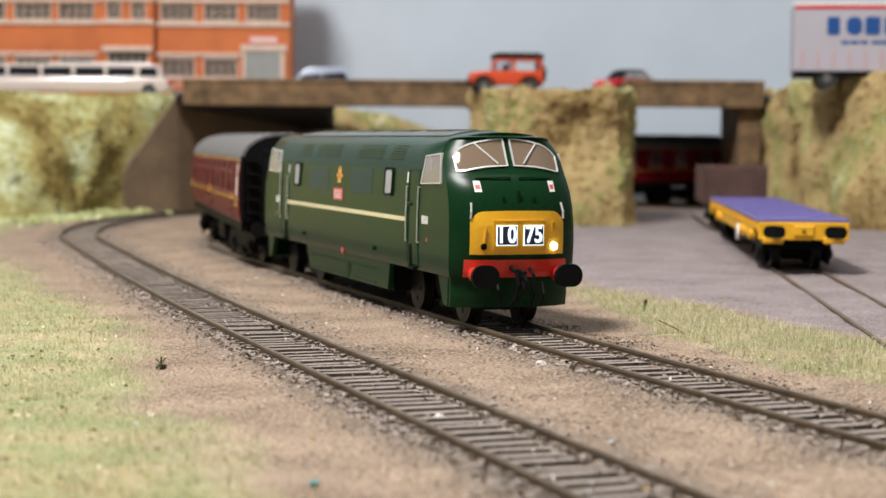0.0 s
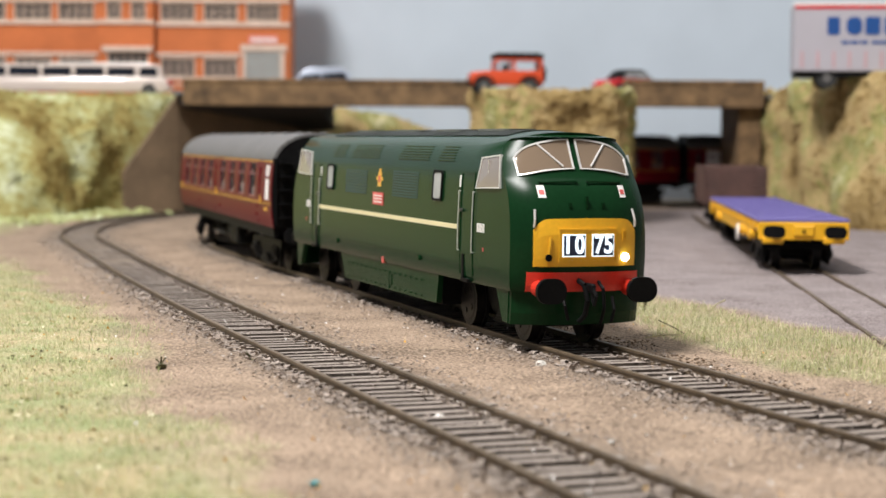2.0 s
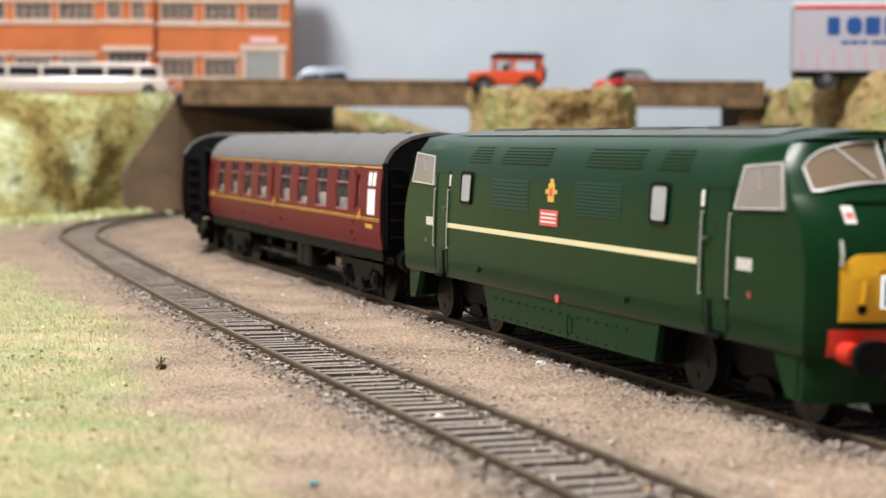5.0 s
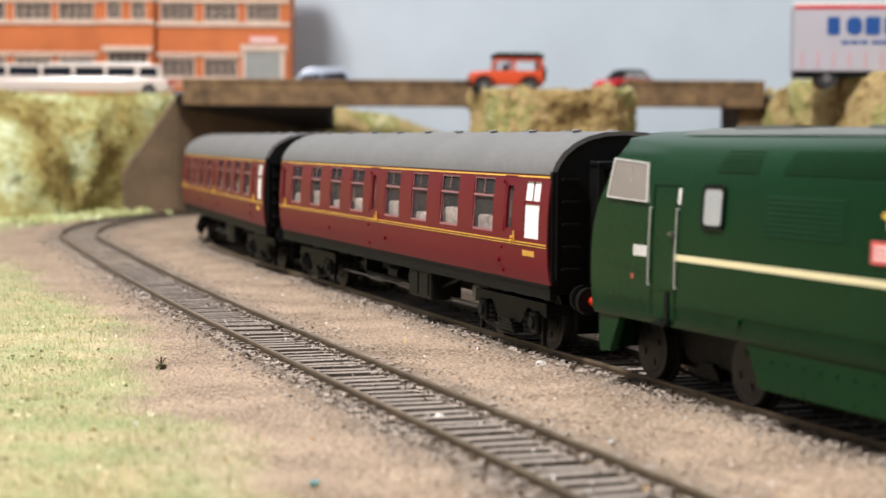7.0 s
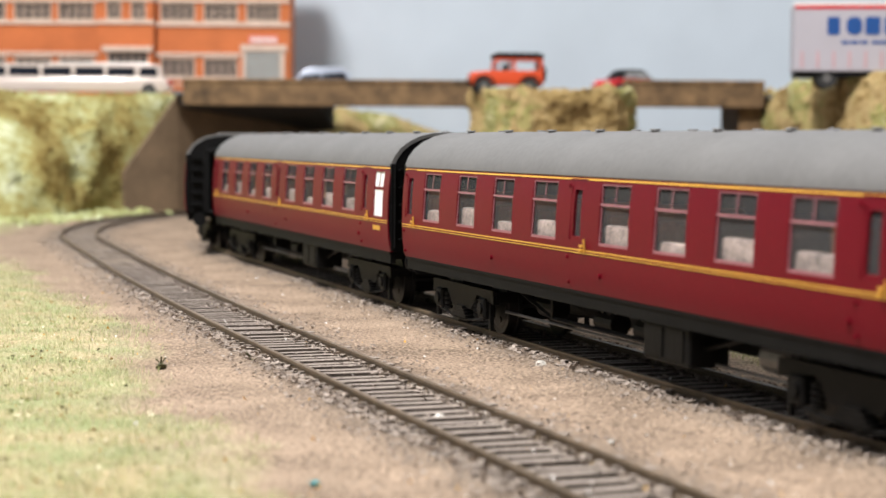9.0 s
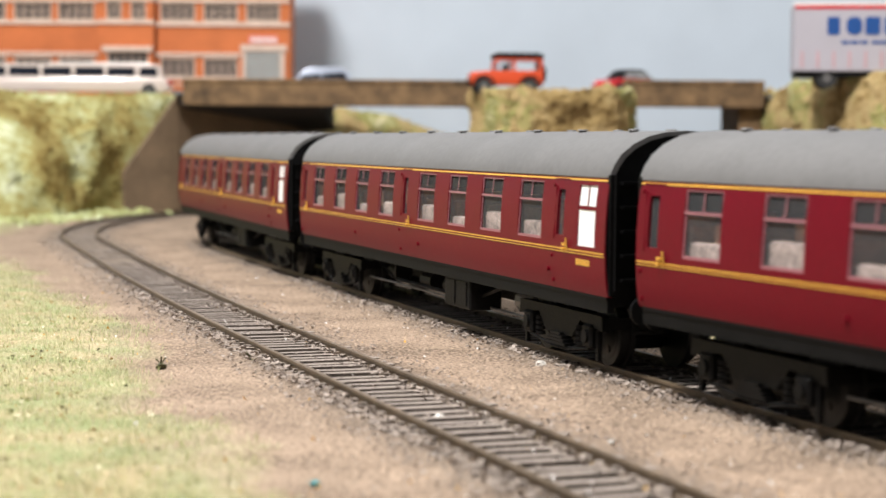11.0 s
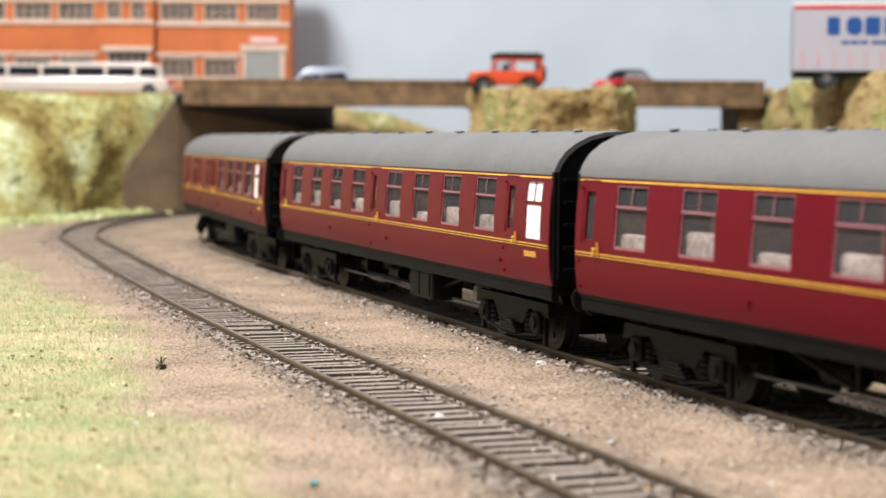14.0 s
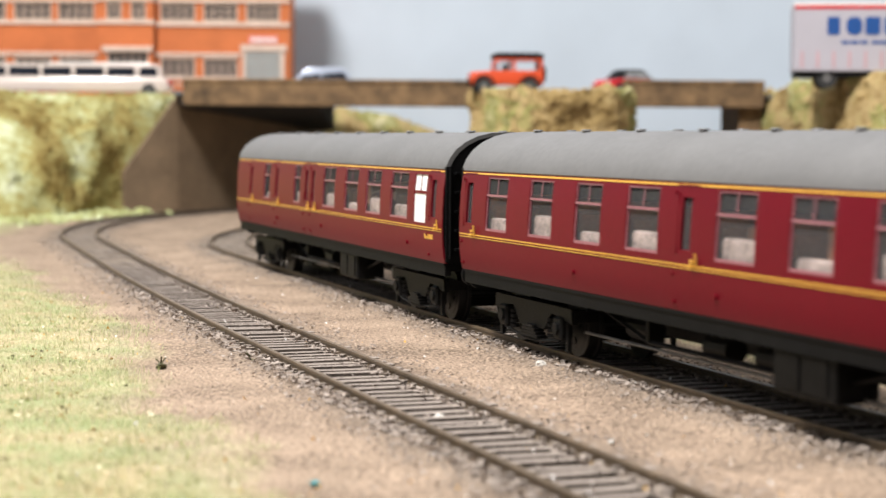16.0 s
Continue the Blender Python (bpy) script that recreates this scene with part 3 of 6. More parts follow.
def side_plate(bm, x0, x1, z0, z1, lift, sgn=-1, nz=6, r=0.0):
    """A thin plate lying on the body side between x0, x1 and z0, z1."""
    g = []
    for i in range(2):
        x = (x0, x1)[i]
        g.append([[bm.verts.new((x, sgn * (loco_w(z0 + (z1 - z0) * j / nz) + l), z0 + (z1 - z0) * j / nz)) for j in range(nz + 1)] for l in (lift, -0.2)])
    for j in range(nz):
        bm.faces.new((g[0][0][j], g[1][0][j], g[1][0][j + 1], g[0][0][j + 1]))
        for i in range(2):
            bm.faces.new((g[i][0][j], g[i][1][j], g[i][1][j + 1], g[i][0][j + 1]))
    for j in (0, nz):
        bm.faces.new((g[0][0][j], g[1][0][j], g[1][1][j], g[0][1][j]))


def text_mesh(body, size, depth):
    c = bpy.data.curves.new("text", "FONT")
    c.body, c.size, c.extrude, c.offset, c.align_x, c.align_y = body, size * .001, depth * .001, .00012, "CENTER", "CENTER"
    ob = new("text", c)
    bpy.context.view_layer.update()
    me = bpy.data.meshes.new_from_object(ob.evaluated_get(bpy.context.evaluated_depsgraph_get()))
    bpy.data.objects.remove(ob)
    return me


def frame_strip(bm, loop, normal_of, w, t):
    """A raised rim of width w round a closed loop of points; normal_of gives the outward way."""
    n = len(loop)
    c = sum((Vector(p) for p in loop), Vector()) / n
    outs, ins = [], []
    for p in loop:
        p = Vector(p)
        nn = Vector(normal_of(p))
        d = (c - p).normalized()
        outs.append((bm.verts.new(p - nn * .2), bm.verts.new(p + nn * t)))
        ins.append((bm.verts.new(p + d * w + nn * t), bm.verts.new(p + d * w - nn * .2)))
    for k in range(n):
        a, b = k, (k + 1) % n
        bm.faces.new((outs[a][0], outs[b][0], outs[b][1], outs[a][1]))
        bm.faces.new((outs[a][1], outs[b][1], ins[b][0], ins[a][0]))
        bm.faces.new((ins[a][0], ins[b][0], ins[b][1], ins[a][1]))


def screen_z(y):
    """Lower and upper edge of a windscreen at a distance from the middle."""
    t = abs(y) / 14.6
    return 39.9 - 1.9 * t ** 2 + 0.5 * t ** 20, 47.3 - 2.6 * t ** 2 - 2.4 * t ** 7


def nose_lift(x, z):
    """How much higher the upper works stand towards the noses."""
    u = min(1.0, max(0.0, (abs(x) - 91) / 10))
    return u * u * (3 - 2 * u) * float(np.interp(z, [16, 18.9, 23.4, 29.4, 35, 37.3, 39, 47.2, 49.6, 51.6], [0, .4, .9, 1.3, 1.7, 2.0, 2.3, 2.1, 1.2, .5]))


def raise_nose(L):
    """Shapes the cab ends of every part of the locomotive alike."""
    todo = list(L.children)
    while todo:
        ob = todo.pop()
        todo += list(ob.children)
        if ob.type != "MESH":
            continue
        if ob.name.startswith("headcode_digit"):
            ob.location.z += nose_lift(ob.location.x * 1000, ob.location.z * 1000) * .001
            continue
        for v in ob.data.vertices:
            v.co.z += nose_lift(v.co.x * 1000, v.co.z * 1000) * .001


def locomotive():
    L = empty("diesel_locomotive", "green diesel-hydraulic model locomotive with yellow warning panel", "locomotive")
    bm = bmesh.new()
    rings = []
    ne, ns = 22, 10
    for z, w, e, c in RINGS:
        pts = []
        for end in (1, -1):
            for i in range(ne + 1):
                t = -math.cos(math.pi * i / ne)
                y = w * t * end
                pts.append((end * (e - c * abs(t) ** 3.0), y, z))
            if ns:
                xa = e - c
                for k in range(1, ns):
                    pts.append((end * (xa - 2 * xa * k / ns), end * w, z))
        rings.append([bm.verts.new(p) for p in pts])
    n = len(rings[0])
    for a, b in zip(rings, rings[1:]):
        for k in range(n):
            bm.faces.new((a[k], a[(k + 1) % n], b[(k + 1) % n], b[k]))
    bm.faces.new(rings[-1])
    bm.faces.new(rings[0][::-1])
    part("body", bm, GREEN, L, "dark green body with rounded nose", True)
    # grey roof panel with fans
    bm = bmesh.new()
    g = []
    for i in range(41):
        x = -84 + 168 * i / 40
        g.append([bm.verts.new((x, y, float(np.interp(abs(y), [0, .6, 3, 6, 8.6, 11], [51.45, 51.45, 51.3, 50.9, 50.3, 49.5])) + .25)) for y in np.linspace(-9.6, 9.6, 13)])
    for a, b in zip(g, g[1:]):
        for j in range(12):
            bm.faces.new((a[j], a[j + 1], b[j + 1], b[j]))
    bmesh.ops.solidify(bm, geom=list(bm.faces), thickness=-.4)
    part("roof_panel", bm, ROOFGREEN, L, "weathered grey roof panel", True)
    for x in (-62, -18, 22, 58):
        bm = bmesh.new()
        prism(bm, [(a + x, b) for a, b in rounded(22, 9, 1.5)], 51.3, 52.0, "z")
        part("roof_hatch", bm, ROOFGREEN, L)
    # skirt, tank and pilots under the body
    for s in (-1, 1):
        bm = bmesh.new()
        prism(bm, [(-47, 13.4), (52, 13.4), (50, 5.4), (-42, 5.4)], s * 15.2, s * 16.7, "y")
        part("side_skirt", bm, GREEN, L, "green fuel tank skirt with rivets")
        bm = bmesh.new()
        for k in range(16):
            cyl(bm, (-38 + 5 * k, s * 16.6, 10.6), (-38 + 5 * k, s * 16.95, 10.6), .32, n=6)
            cyl(bm, (-38 + 5 * k, s * 16.6, 6.4), (-38 + 5 * k, s * 16.95, 6.4), .25, n=6)
        box(bm, 6, 6.5, s * 16.4 - .5, s * 16.4 + .5, 5.8, 10.8)
        box(bm, 7.2, 9.0, s * 16.4 - .5, s * 16.4 + .5, 7, 10.2)
        part("riveting", bm, GREEN, L)
    bm = bmesh.new()
    box(bm, -44, 49, -14.5, 14.5, 4.8, 13)
    part("tank", bm, BLACK, L)
    boxes("chassis", BLACK, L, "", (-108, 108, -9, 9, 14, 22))
    for e in (1, -1):
        bm = bmesh.new()
        g = []
        for y in np.linspace(-16.4, 16.4, 25):
            u = 111.2 - 5.4 * (abs(y) / 16.6) ** 3.0
            g.append([bm.verts.new((e * (u - dx), y, z)) for z, dx in ((5.2, .9), (8, .2), (13.3, 0))] + [bm.verts.new((e * (u - 1.4), y, 13.3)), bm.verts.new((e * (u - 2), y, 5.4))])
        for a, b in zip(g, g[1:]):
            for j in range(5):
                bm.faces.new((a[j], a[(j + 1) % 5], b[(j + 1) % 5], b[j]))
        for q in (g[0], g[-1]):
            bm.faces.new(q)
        for s in (-1, 1):
            prism(bm, [(e * 96.0, 13.4), (e * 104.5, 13.4), (e * 104.0, 5.3), (e * 100.5, 5.6)], s * 15.0, s * 16.6, "y")
        part("pilot_skirt", bm, GREEN, L)
        # buffer beam
        bm = bmesh.new()
        nose_sheet(bm, lambda y: (13.3, 17.7), -14.2, 14.2, .35, 24, 3)
        for v in bm.verts:
            v.co.x *= e
        part("buffer_beam", bm, RED, L, "red buffer beam")
        for s in (-1, 1):
            bm = bmesh.new()
            cyl(bm, (e * 111, s * 11.5, 14.1), (e * 114.2, s * 11.5, 14.1), 2.0, 1.7, n=14)
            cyl(bm, (e * 114.2, s * 11.5, 14.1), (e * 118.6, s * 11.5, 14.1), 1.1, n=12)
            part("buffer_shank", bm, RED, L)
            bm = bmesh.new()
            prism(bm, [(s * 11.5 + a, 14.0 + b) for a, b in rounded(7.4, 5.8, 2.7, 6)], e * 118.5, e * 119.8)
            part("buffer_head", bm, BLACK, L, "oval black buffer head", True)
        bm = bmesh.new()
        wire(bm, [(e * 113, -2.2, 16), (e * 116, -1.8, 15), (e * 117, -1.4, 11.5), (e * 116, -1.6, 8), (e * 114.6, -2.6, 6.4)], .62, 8)
        part("brake_hose", bm, BLACK, L)
        bm = bmesh.new()
        for pts in ([(e * 113, 3, 15.6), (e * 115.5, 3.2, 14), (e * 115.8, 3.4, 9.5), (e * 114, 3.2, 5.6)], [(e * 113, -6, 12), (e * 114.6, -6.1, 10), (e * 114.4, -5.2, 6.8)], [(e * 113, 6.6, 12), (e * 114.6, 6.5, 9), (e * 114.0, 6.0, 6)]):
            bm = bmesh.new()
            wire(bm, pts, .42, 8)
            part("pipe", bm, BLACK, L)
        bm = bmesh.new()
        box(bm, e * 115 - 2.6, e * 115 + 2.6, -.6, .6, 13.2, 15.4, bev=.3)
        wire(bm, [(e * 117, 0, 14.6), (e * 118.4, .2, 12.6), (e * 117.6, 0, 10.4), (e * 116.8, -.2, 12.4), (e * 117, 0, 14.6)], .45, 6)
        part("coupling_hook", bm, BLACK, L)
        # yellow panel
        bm = bmesh.new()

        def panel(y):
            t = abs(y) / 13.0
            return 18.9, 29.4 - 2.4 * max(0, (t - .72) / .28) ** 2.4 - .3 * t * t
        nose_sheet(bm, panel, -13.0, 13.0, .22, 34, 6)
        for v in bm.verts:
            v.co.x *= e
        yp = part("warning_panel", bm, YELLOW, L, "yellow warning panel with embossed doors")
        bm = bmesh.new()
        for a0, a1, z0, z1 in ((-7.4, 7.4, 26.9, 27.25), (-7.4, -7.0, 20.2, 27), (7.0, 7.4, 20.2, 27), (-7.4, 7.4, 19.9, 20.2), (-.2, .2, 20, 21), (9.0, 10.2, 24.4, 24.7), (9.0, 10.2, 26.4, 26.7), (9, 9.3, 24.5, 26.6), (9.9, 10.2, 24.5, 26.6)):
            nose_sheet(bm, lambda y: (z0, z1), a0, a1, .5, 6, 1)
        wire(bm, [(loco_u(21, 9.7) + .5, -9.7, 21.6), (loco_u(22, 9.7) + .7, -9.6, 23), (loco_u(24, 9.5) + .6, -9.4, 25.2)], .32)
        for v in bm.verts:
            v.co.x *= e
        part("embossing", bm, YELLOW, yp)
        bm = bmesh.new()
        cyl(bm, (e * (loco_u(20.8, 9.7) - .3), -9.7, 20.8), (e * (loco_u(20.8, 9.7) + .5), -9.7, 20.8), .8, n=12)
        part("marker_lamp", bm, BLACK, yp, "unlit dark marker lamp")
        bm = bmesh.new()
        cyl(bm, (e * (loco_u(20.8, 9.7) - .3), 9.7, 20.8), (e * (loco_u(20.8, 9.7) + .9), 9.7, 20.8), .9, n=16)
        part("marker_light", bm, LAMP if e > 0 else WHITE, yp, "lit white marker light" if e > 0 else "")
        for c, word in ((-3.7, "10"), (3.7, "75")):
            bm = bmesh.new()
            nose_sheet(bm, lambda y: (21.0, 25.9), c - 2.85, c + 2.85, .42, 8, 3)
            for v in bm.verts:
                v.co.x *= e
            hp = part("headcode_frame", bm, LIT if e > 0 else WHITE, yp, "lit pale headcode border")
            bm = bmesh.new()
            nose_sheet(bm, lambda y: (21.25, 25.65), c - 2.6, c + 2.6, .62, 8, 3)
            for v in bm.verts:
                v.co.x *= e
            hb = part("headcode_blind", bm, HEADCODE, L, "dark blue roller blind")
            if e > 0:
                sl = math.degrees(math.atan2(loco_u(23.4, abs(c)) - loco_u(23.4, abs(c) + 1), 1)) * (1 if c > 0 else -1)
                for k, digit in enumerate(word):
                    me = text_mesh(digit, 6.1, .12)
                    me.materials.append(LIT)
                    yy = c + (-1.3 if digit != "1" else -1.75, 1.2)[k]
                    part("headcode_digit", me, None, L, "glowing white digit %s" % digit, at=pose((loco_u(23.4, yy) + .85) * .001, yy * .001, .02345, 90, 0, 90 + sl) @ Matrix.Diagonal((.80, 1, 1, 1)))
        # windscreens
        for s in (-1, 1):
            loop = []
            for y in np.linspace(.75, 14.3, 14):
                loop.append((y, screen_z(y)[0]))
            for y in np.linspace(14.5, .75, 16):
                loop.append((y, screen_z(y)[1]))
            bm = bmesh.new()
            pts = [Vector((loco_u(z, y) + .1, y, z)) for y, z in loop]
            frame_strip(bm, pts, lambda p: (.9, p.y * .035, .3), .5, .3)
            for v in bm.verts:
                v.co.x *= e
                v.co.y *= s
            wn = part("windscreen", bm, SILVER, L, "silver-framed curved windscreen")
            bm = bmesh.new()
            g = []
            for y in np.linspace(.8, 14.3, 16):
                a, b = screen_z(y)
                g.append([bm.verts.new((e * (loco_u(a + (b - a) * j / 6, y) + .12), s * y, a + (b - a) * j / 6)) for j in range(7)])
            for a, b in zip(g, g[1:]):
                for j in range(6):
                    bm.faces.new((a[j], b[j], b[j + 1], a[j + 1]))
            part("pane", bm, SCREEN, wn, "dusky glazing", True)
            bm = bmesh.new()
            za, zb = 45.9, 40.6
            wire(bm, [(e * (loco_u(za, 9.2) + .5), s * 8.6, za), (e * (loco_u(zb, 3.4) + .6), s * 3.6, zb)], .26, 6)
            part("wiper", bm, SILVER, wn)
            # grab rail, lamp irons, white marks
            bm = bmesh.new()
            wire(bm, [(e * (loco_u(37.3, y) + .7), s * y, 37.3 - .0025 * y * y) for y in np.linspace(1.2, 10.4, 8)], .24, 6)
            for y in (1.4, 10.2):
                cyl(bm, (e * (loco_u(37, y) - .3), s * y, 37.1), (e * (loco_u(37, y) + .8), s * y, 37.1), .22, n=6)
            part("grab_rail", bm, GREEN, L)
            bm = bmesh.new()
            wire(bm, [(e * (loco_u(31.5, 12.6) + .5), s * 12.5, 31.3), (e * (loco_u(29, 12.9) + .9), s * 12.8, 29), (e * (loco_u(27.5, 12.9) + .4), s * 12.9, 27.4)], .28, 6)
            part("lamp_iron", bm, SILVER, L)
            bm = bmesh.new()
            nose_sheet(bm, lambda y: (33.9, 36.5), 9.5, 11.2, .18, 3, 3)
            for v in bm.verts:
                v.co.x *= e
                v.co.y *= s
            mk = part("warning_flash", bm, WHITE, L, "small white electrification flash")
            bm = bmesh.new()
            nose_sheet(bm, lambda y: (34.6, 35.6), 9.8, 10.9, .3, 3, 3)
            for v in bm.verts:
                v.co.x *= e
                v.co.y *= s
            part("flash_print", bm, PINK, mk)
        bm = bmesh.new()
        for y in (-4.2, 0, 4.2):
            box(bm, e * (loco_u(33, y) + .3) - .5, e * (loco_u(33, y) + .3) + .5, y - .3, y + .3, 31.6, 32.8 if y else 34.2)
        part("lamp_bracket", bm, GREEN, L)
        # raised cab roof hood
        bm = bmesh.new()
        g = []
        for y in np.linspace(-15.5, 15.5, 33):
            row = []
            for x, lift in ((0, -.3), (0, .35), (-2, .25), (-4, -.2)):
                zz = float(np.interp(abs(y), [0, .6, 3, 6, 8.6, 11, 12.7, 13.8, 14.4, 15.2, 15.8], [49.6, 49.6, 49.5, 49.2, 48.7, 48.0, 47.3, 46.9, 46.4, 45.6, 45.0]))
                top = float(np.interp(abs(y), [0, 3, 6, 8.6, 11, 12.7, 13.8, 14.4, 15.2, 16.0], [51.45, 51.3, 50.9, 50.3, 49.5, 48.7, 48, 47.4, 46.3, 44.9]))
                z = zz if x == 0 else zz + (top - zz) * min(1, -x / 12)
                row.append(bm.verts.new((e * (100.6 - 5.2 * (abs(y) / 15.2) ** 2.5 + x), y, z + lift)))
            g.append(row)
        for a, b in zip(g, g[1:]):
            for j in range(3):
                bm.faces.new((a[j], b[j], b[j + 1], a[j + 1]))
        part("cab_hood", bm, GREEN, L, "", True)
    # sides
    for s in (-1, 1):
        for x0, x1, z0, z1 in ((-72, 69, 26.2, 27.4),):
            bm = bmesh.new()
            side_plate(bm, x0, x1, z0, z1, .12, s, 2)
            part("cream_stripe", bm, CREAM, L, "cream waist stripe")
        for e in (1, -1):
            # cab side window
            wx = (84.0, 100.6)
            bm = bmesh.new()
            loop = [(wx[0] - 1.0, 36.9), (wx[1], 35.6), (wx[1] - 1.8, 43.6), (wx[0] + .6, 44.7)]
            pts = [Vector((x, loco_w(z) + .05, z)) for x, z in loop]
            frame_strip(bm, pts, lambda p: (0, 1, .12), .62, .5)
            for v in bm.verts:
                v.co.x *= e
                v.co.y *= s
            wn = part("cab_window", bm, SILVER, L, "silver-framed cab side window")
            bm = bmesh.new()
            bm.faces.new([bm.verts.new((p.x * e, (p.y + .34) * s, p.z)) for p in pts])
            part("pane", bm, CABSIDE, wn)
            bm = bmesh.new()
            xm = 91.2 * e
            box(bm, xm - .1, xm + .1, s * 16.7 - .4, s * 16.7 + .4, 37.4, 44.2)
            part("glazing_bar", bm, SILVER, wn)
            # door
            bm = bmesh.new()
            for x0, x1, z0, z1 in ((71.4, 71.7, 15, 40.6), (80.9, 81.2, 15, 40.6), (71.4, 81.2, 40.5, 40.9), (71.4, 81.2, 20.2, 20.5)):
                side_plate(bm, min(x0 * e, x1 * e), max(x0 * e, x1 * e), z0, z1, .22, s)
            side_plate(bm, min(72 * e, 80.6 * e), max(72 * e, 80.6 * e), 14.6, 20.0, .1, s)
            dr = part("cab_door", bm, GREEN, L)
            bm = bmesh.new()
            for x in (70.9, 81.6):
                wire(bm, [(x * e, s * (loco_w(36) + .5), 36.2), (x * e, s * (loco_w(28) + .5), 28), (x * e, s * (loco_w(21) + .5), 20.8)], .13, 6)
                for z in (36, 20.9):
                    cyl(bm, (x * e, s * 16.8, z), (x * e, s * (loco_w(z) + .55), z), .16, n=6)
            part("door_handrail", bm, SILVER, dr, "pale handrails beside the cab door")
            bm = bmesh.new()
            cyl(bm, (72.6 * e, s * 17, 31.2), (72.6 * e, s * 18.2, 31.2), .5, n=8)
            cyl(bm, (72.6 * e, s * 17.9, 31.2), (73.8 * e, s * 18.0, 31.2), .2, n=6)
            part("door_handle", bm, STEEL, dr)
            bm = bmesh.new()
            box(bm, min(74 * e, 79 * e), max(74 * e, 79 * e), min(s * 16.8, s * 18.2), max(s * 16.8, s * 18.2), 13.2, 14.0)
            box(bm, min(73.6 * e, 75 * e), max(73.6 * e, 75 * e), min(s * 16.9, s * 17.9), max(s * 16.9, s * 17.9), 13.6, 20)
            part("step", bm, BLACK, dr)
            # number and small marks
            bm = bmesh.new()
            for k in range(5):
                side_plate(bm, 86.5 * e + k * 1.15 - 2.2, 86.5 * e + k * 1.15 - 1.4, 26.2, 28.4, .08, s, 2)
            part("number_print", bm, WHITE, L, "small white cabside figures")
            bm = bmesh.new()
            side_plate(bm, 89 * e - .35, 89 * e + .35, 21.5, 22.5, .1, s, 2)
            part("red_print", bm, PINK, L)
            bm = bmesh.new()
            side_plate(bm, min(70.2 * e, 71 * e) - .6, max(70.2 * e, 71 * e) - .2, 37.0, 40.0, .1, s, 2)
            part("data_panel", bm, WHITE, L, "small white data panel")
            bm = bmesh.new()
            side_plate(bm, min(82 * e, 101 * e), max(82 * e, 101 * e), 23.2, 23.45, .1, s, 1)
            part("body_line", bm, GREEN, L)
        # engine room windows
        for x0, x1 in ((-63.5, -52.2), (47, 57.8)):
            bm = bmesh.new()
            pts = [Vector(((x0 + x1) / 2 + a * .92, loco_w(36.9 + b) + .05, 36.9 + b)) for a, b in rounded(8.6, 8.2, 1.3, 3)]
            frame_strip(bm, pts, lambda p: (0, 1, .1), .8, .5)
            for v in bm.verts:
                v.co.y *= s
            wn = part("body_window", bm, BLACK, L, "rounded frosted engine room window")
            bm = bmesh.new()
            bm.faces.new([bm.verts.new((p.x, (p.y + .3) * s, p.z)) for p in pts])
            part("pane", bm, FROSTGREY, wn, "greyish-white pane")
        # louvres
        for x0, x1, z0, z1, n in ((-40, -16, 32.6, 40.0, 8), (10.6, 34.8, 32.8, 40.4, 10)):
            bm = bmesh.new()
            for k in range(n):
                z = z0 + (z1 - z0) * k / n
                a = [bm.verts.new((x, s * (loco_w(zz) + l), zz)) for x in (x0, x1) for zz, l in ((z, .16), (z + (z1 - z0) / n * .8, -.03), (z, -.1))]
                bm.faces.new((a[0], a[3], a[4], a[1]))
                bm.faces.new((a[0], a[2], a[5], a[3]))
            part("louvre", bm, GREEN, L, "green slatted louvre panel")
        for x0, x1 in ((-58, -44), (-36, -6), (14, 42), (50, 63)):
            n = 6
            for k in range(n):
                bm = bmesh.new()
                z = 43.4 + k * .72
                y, y2 = loco_w(z), loco_w(z + .42)
                xs0, xs1 = x0 + k * .3, x1
                box(bm, xs0, xs1, s * ((y + y2) / 2) - .22, s * ((y + y2) / 2) + .22, z, z + .26)
                part("roof_louvre", bm, GREEN, L)
        # crest and plate
        bm = bmesh.new()
        for a, b, c, d in ((-4.4, -.9, 35.2, 39.4), (-5.9, .6, 37.0, 38.0), (-3.6, -1.7, 39.3, 40.4)):
            side_plate(bm, a, b, c, d, .1, s, 4)
        cr = part("crest", bm, GOLD, L, "small gold lion crest with red middle")
        bm = bmesh.new()
        side_plate(bm, -3.5, -1.8, 36.5, 38.4, .2, s, 2)
        part("crest_middle", bm, PINK, cr)
        bm = bmesh.new()
        side_plate(bm, -8.2, 3.4 - 1.2, 29.8, 33.4, .25, s, 3)
        np_ = part("nameplate", bm, PINK, L, "small red nameplate with pale lettering bars")
        bm = bmesh.new()
        for z in (30.5, 31.4, 32.3):
            side_plate(bm, -7.4, 1.4, z, z + .35, .32, s, 1)
        part("lettering_bars", bm, WHITE, np_)
        bm = bmesh.new()
        cyl(bm, (2, s * 16.4, 13.9), (2, s * 17.5, 13.9), 1.0, n=14)
        part("red_disc", bm, PINK, L, "small red and white disc")
        for x in (-48, 38):
            bm = bmesh.new()
            cyl(bm, (x, s * 17, 16.8), (x, s * 18.1, 16.8), .7, n=10)
            part("lifting_lug", bm, GREEN, L)
        bm = bmesh.new()
        side_plate(bm, -100, 100, 17.2, 17.55, .15, s, 1)
        part("body_ledge", bm, GREEN, L)
    raise_nose(L)
    bg_ = [bogie(L, 76, 40, 6.6, 6.0), bogie(L, -76, 40, 6.6, 6.0)]
    return L, bg_


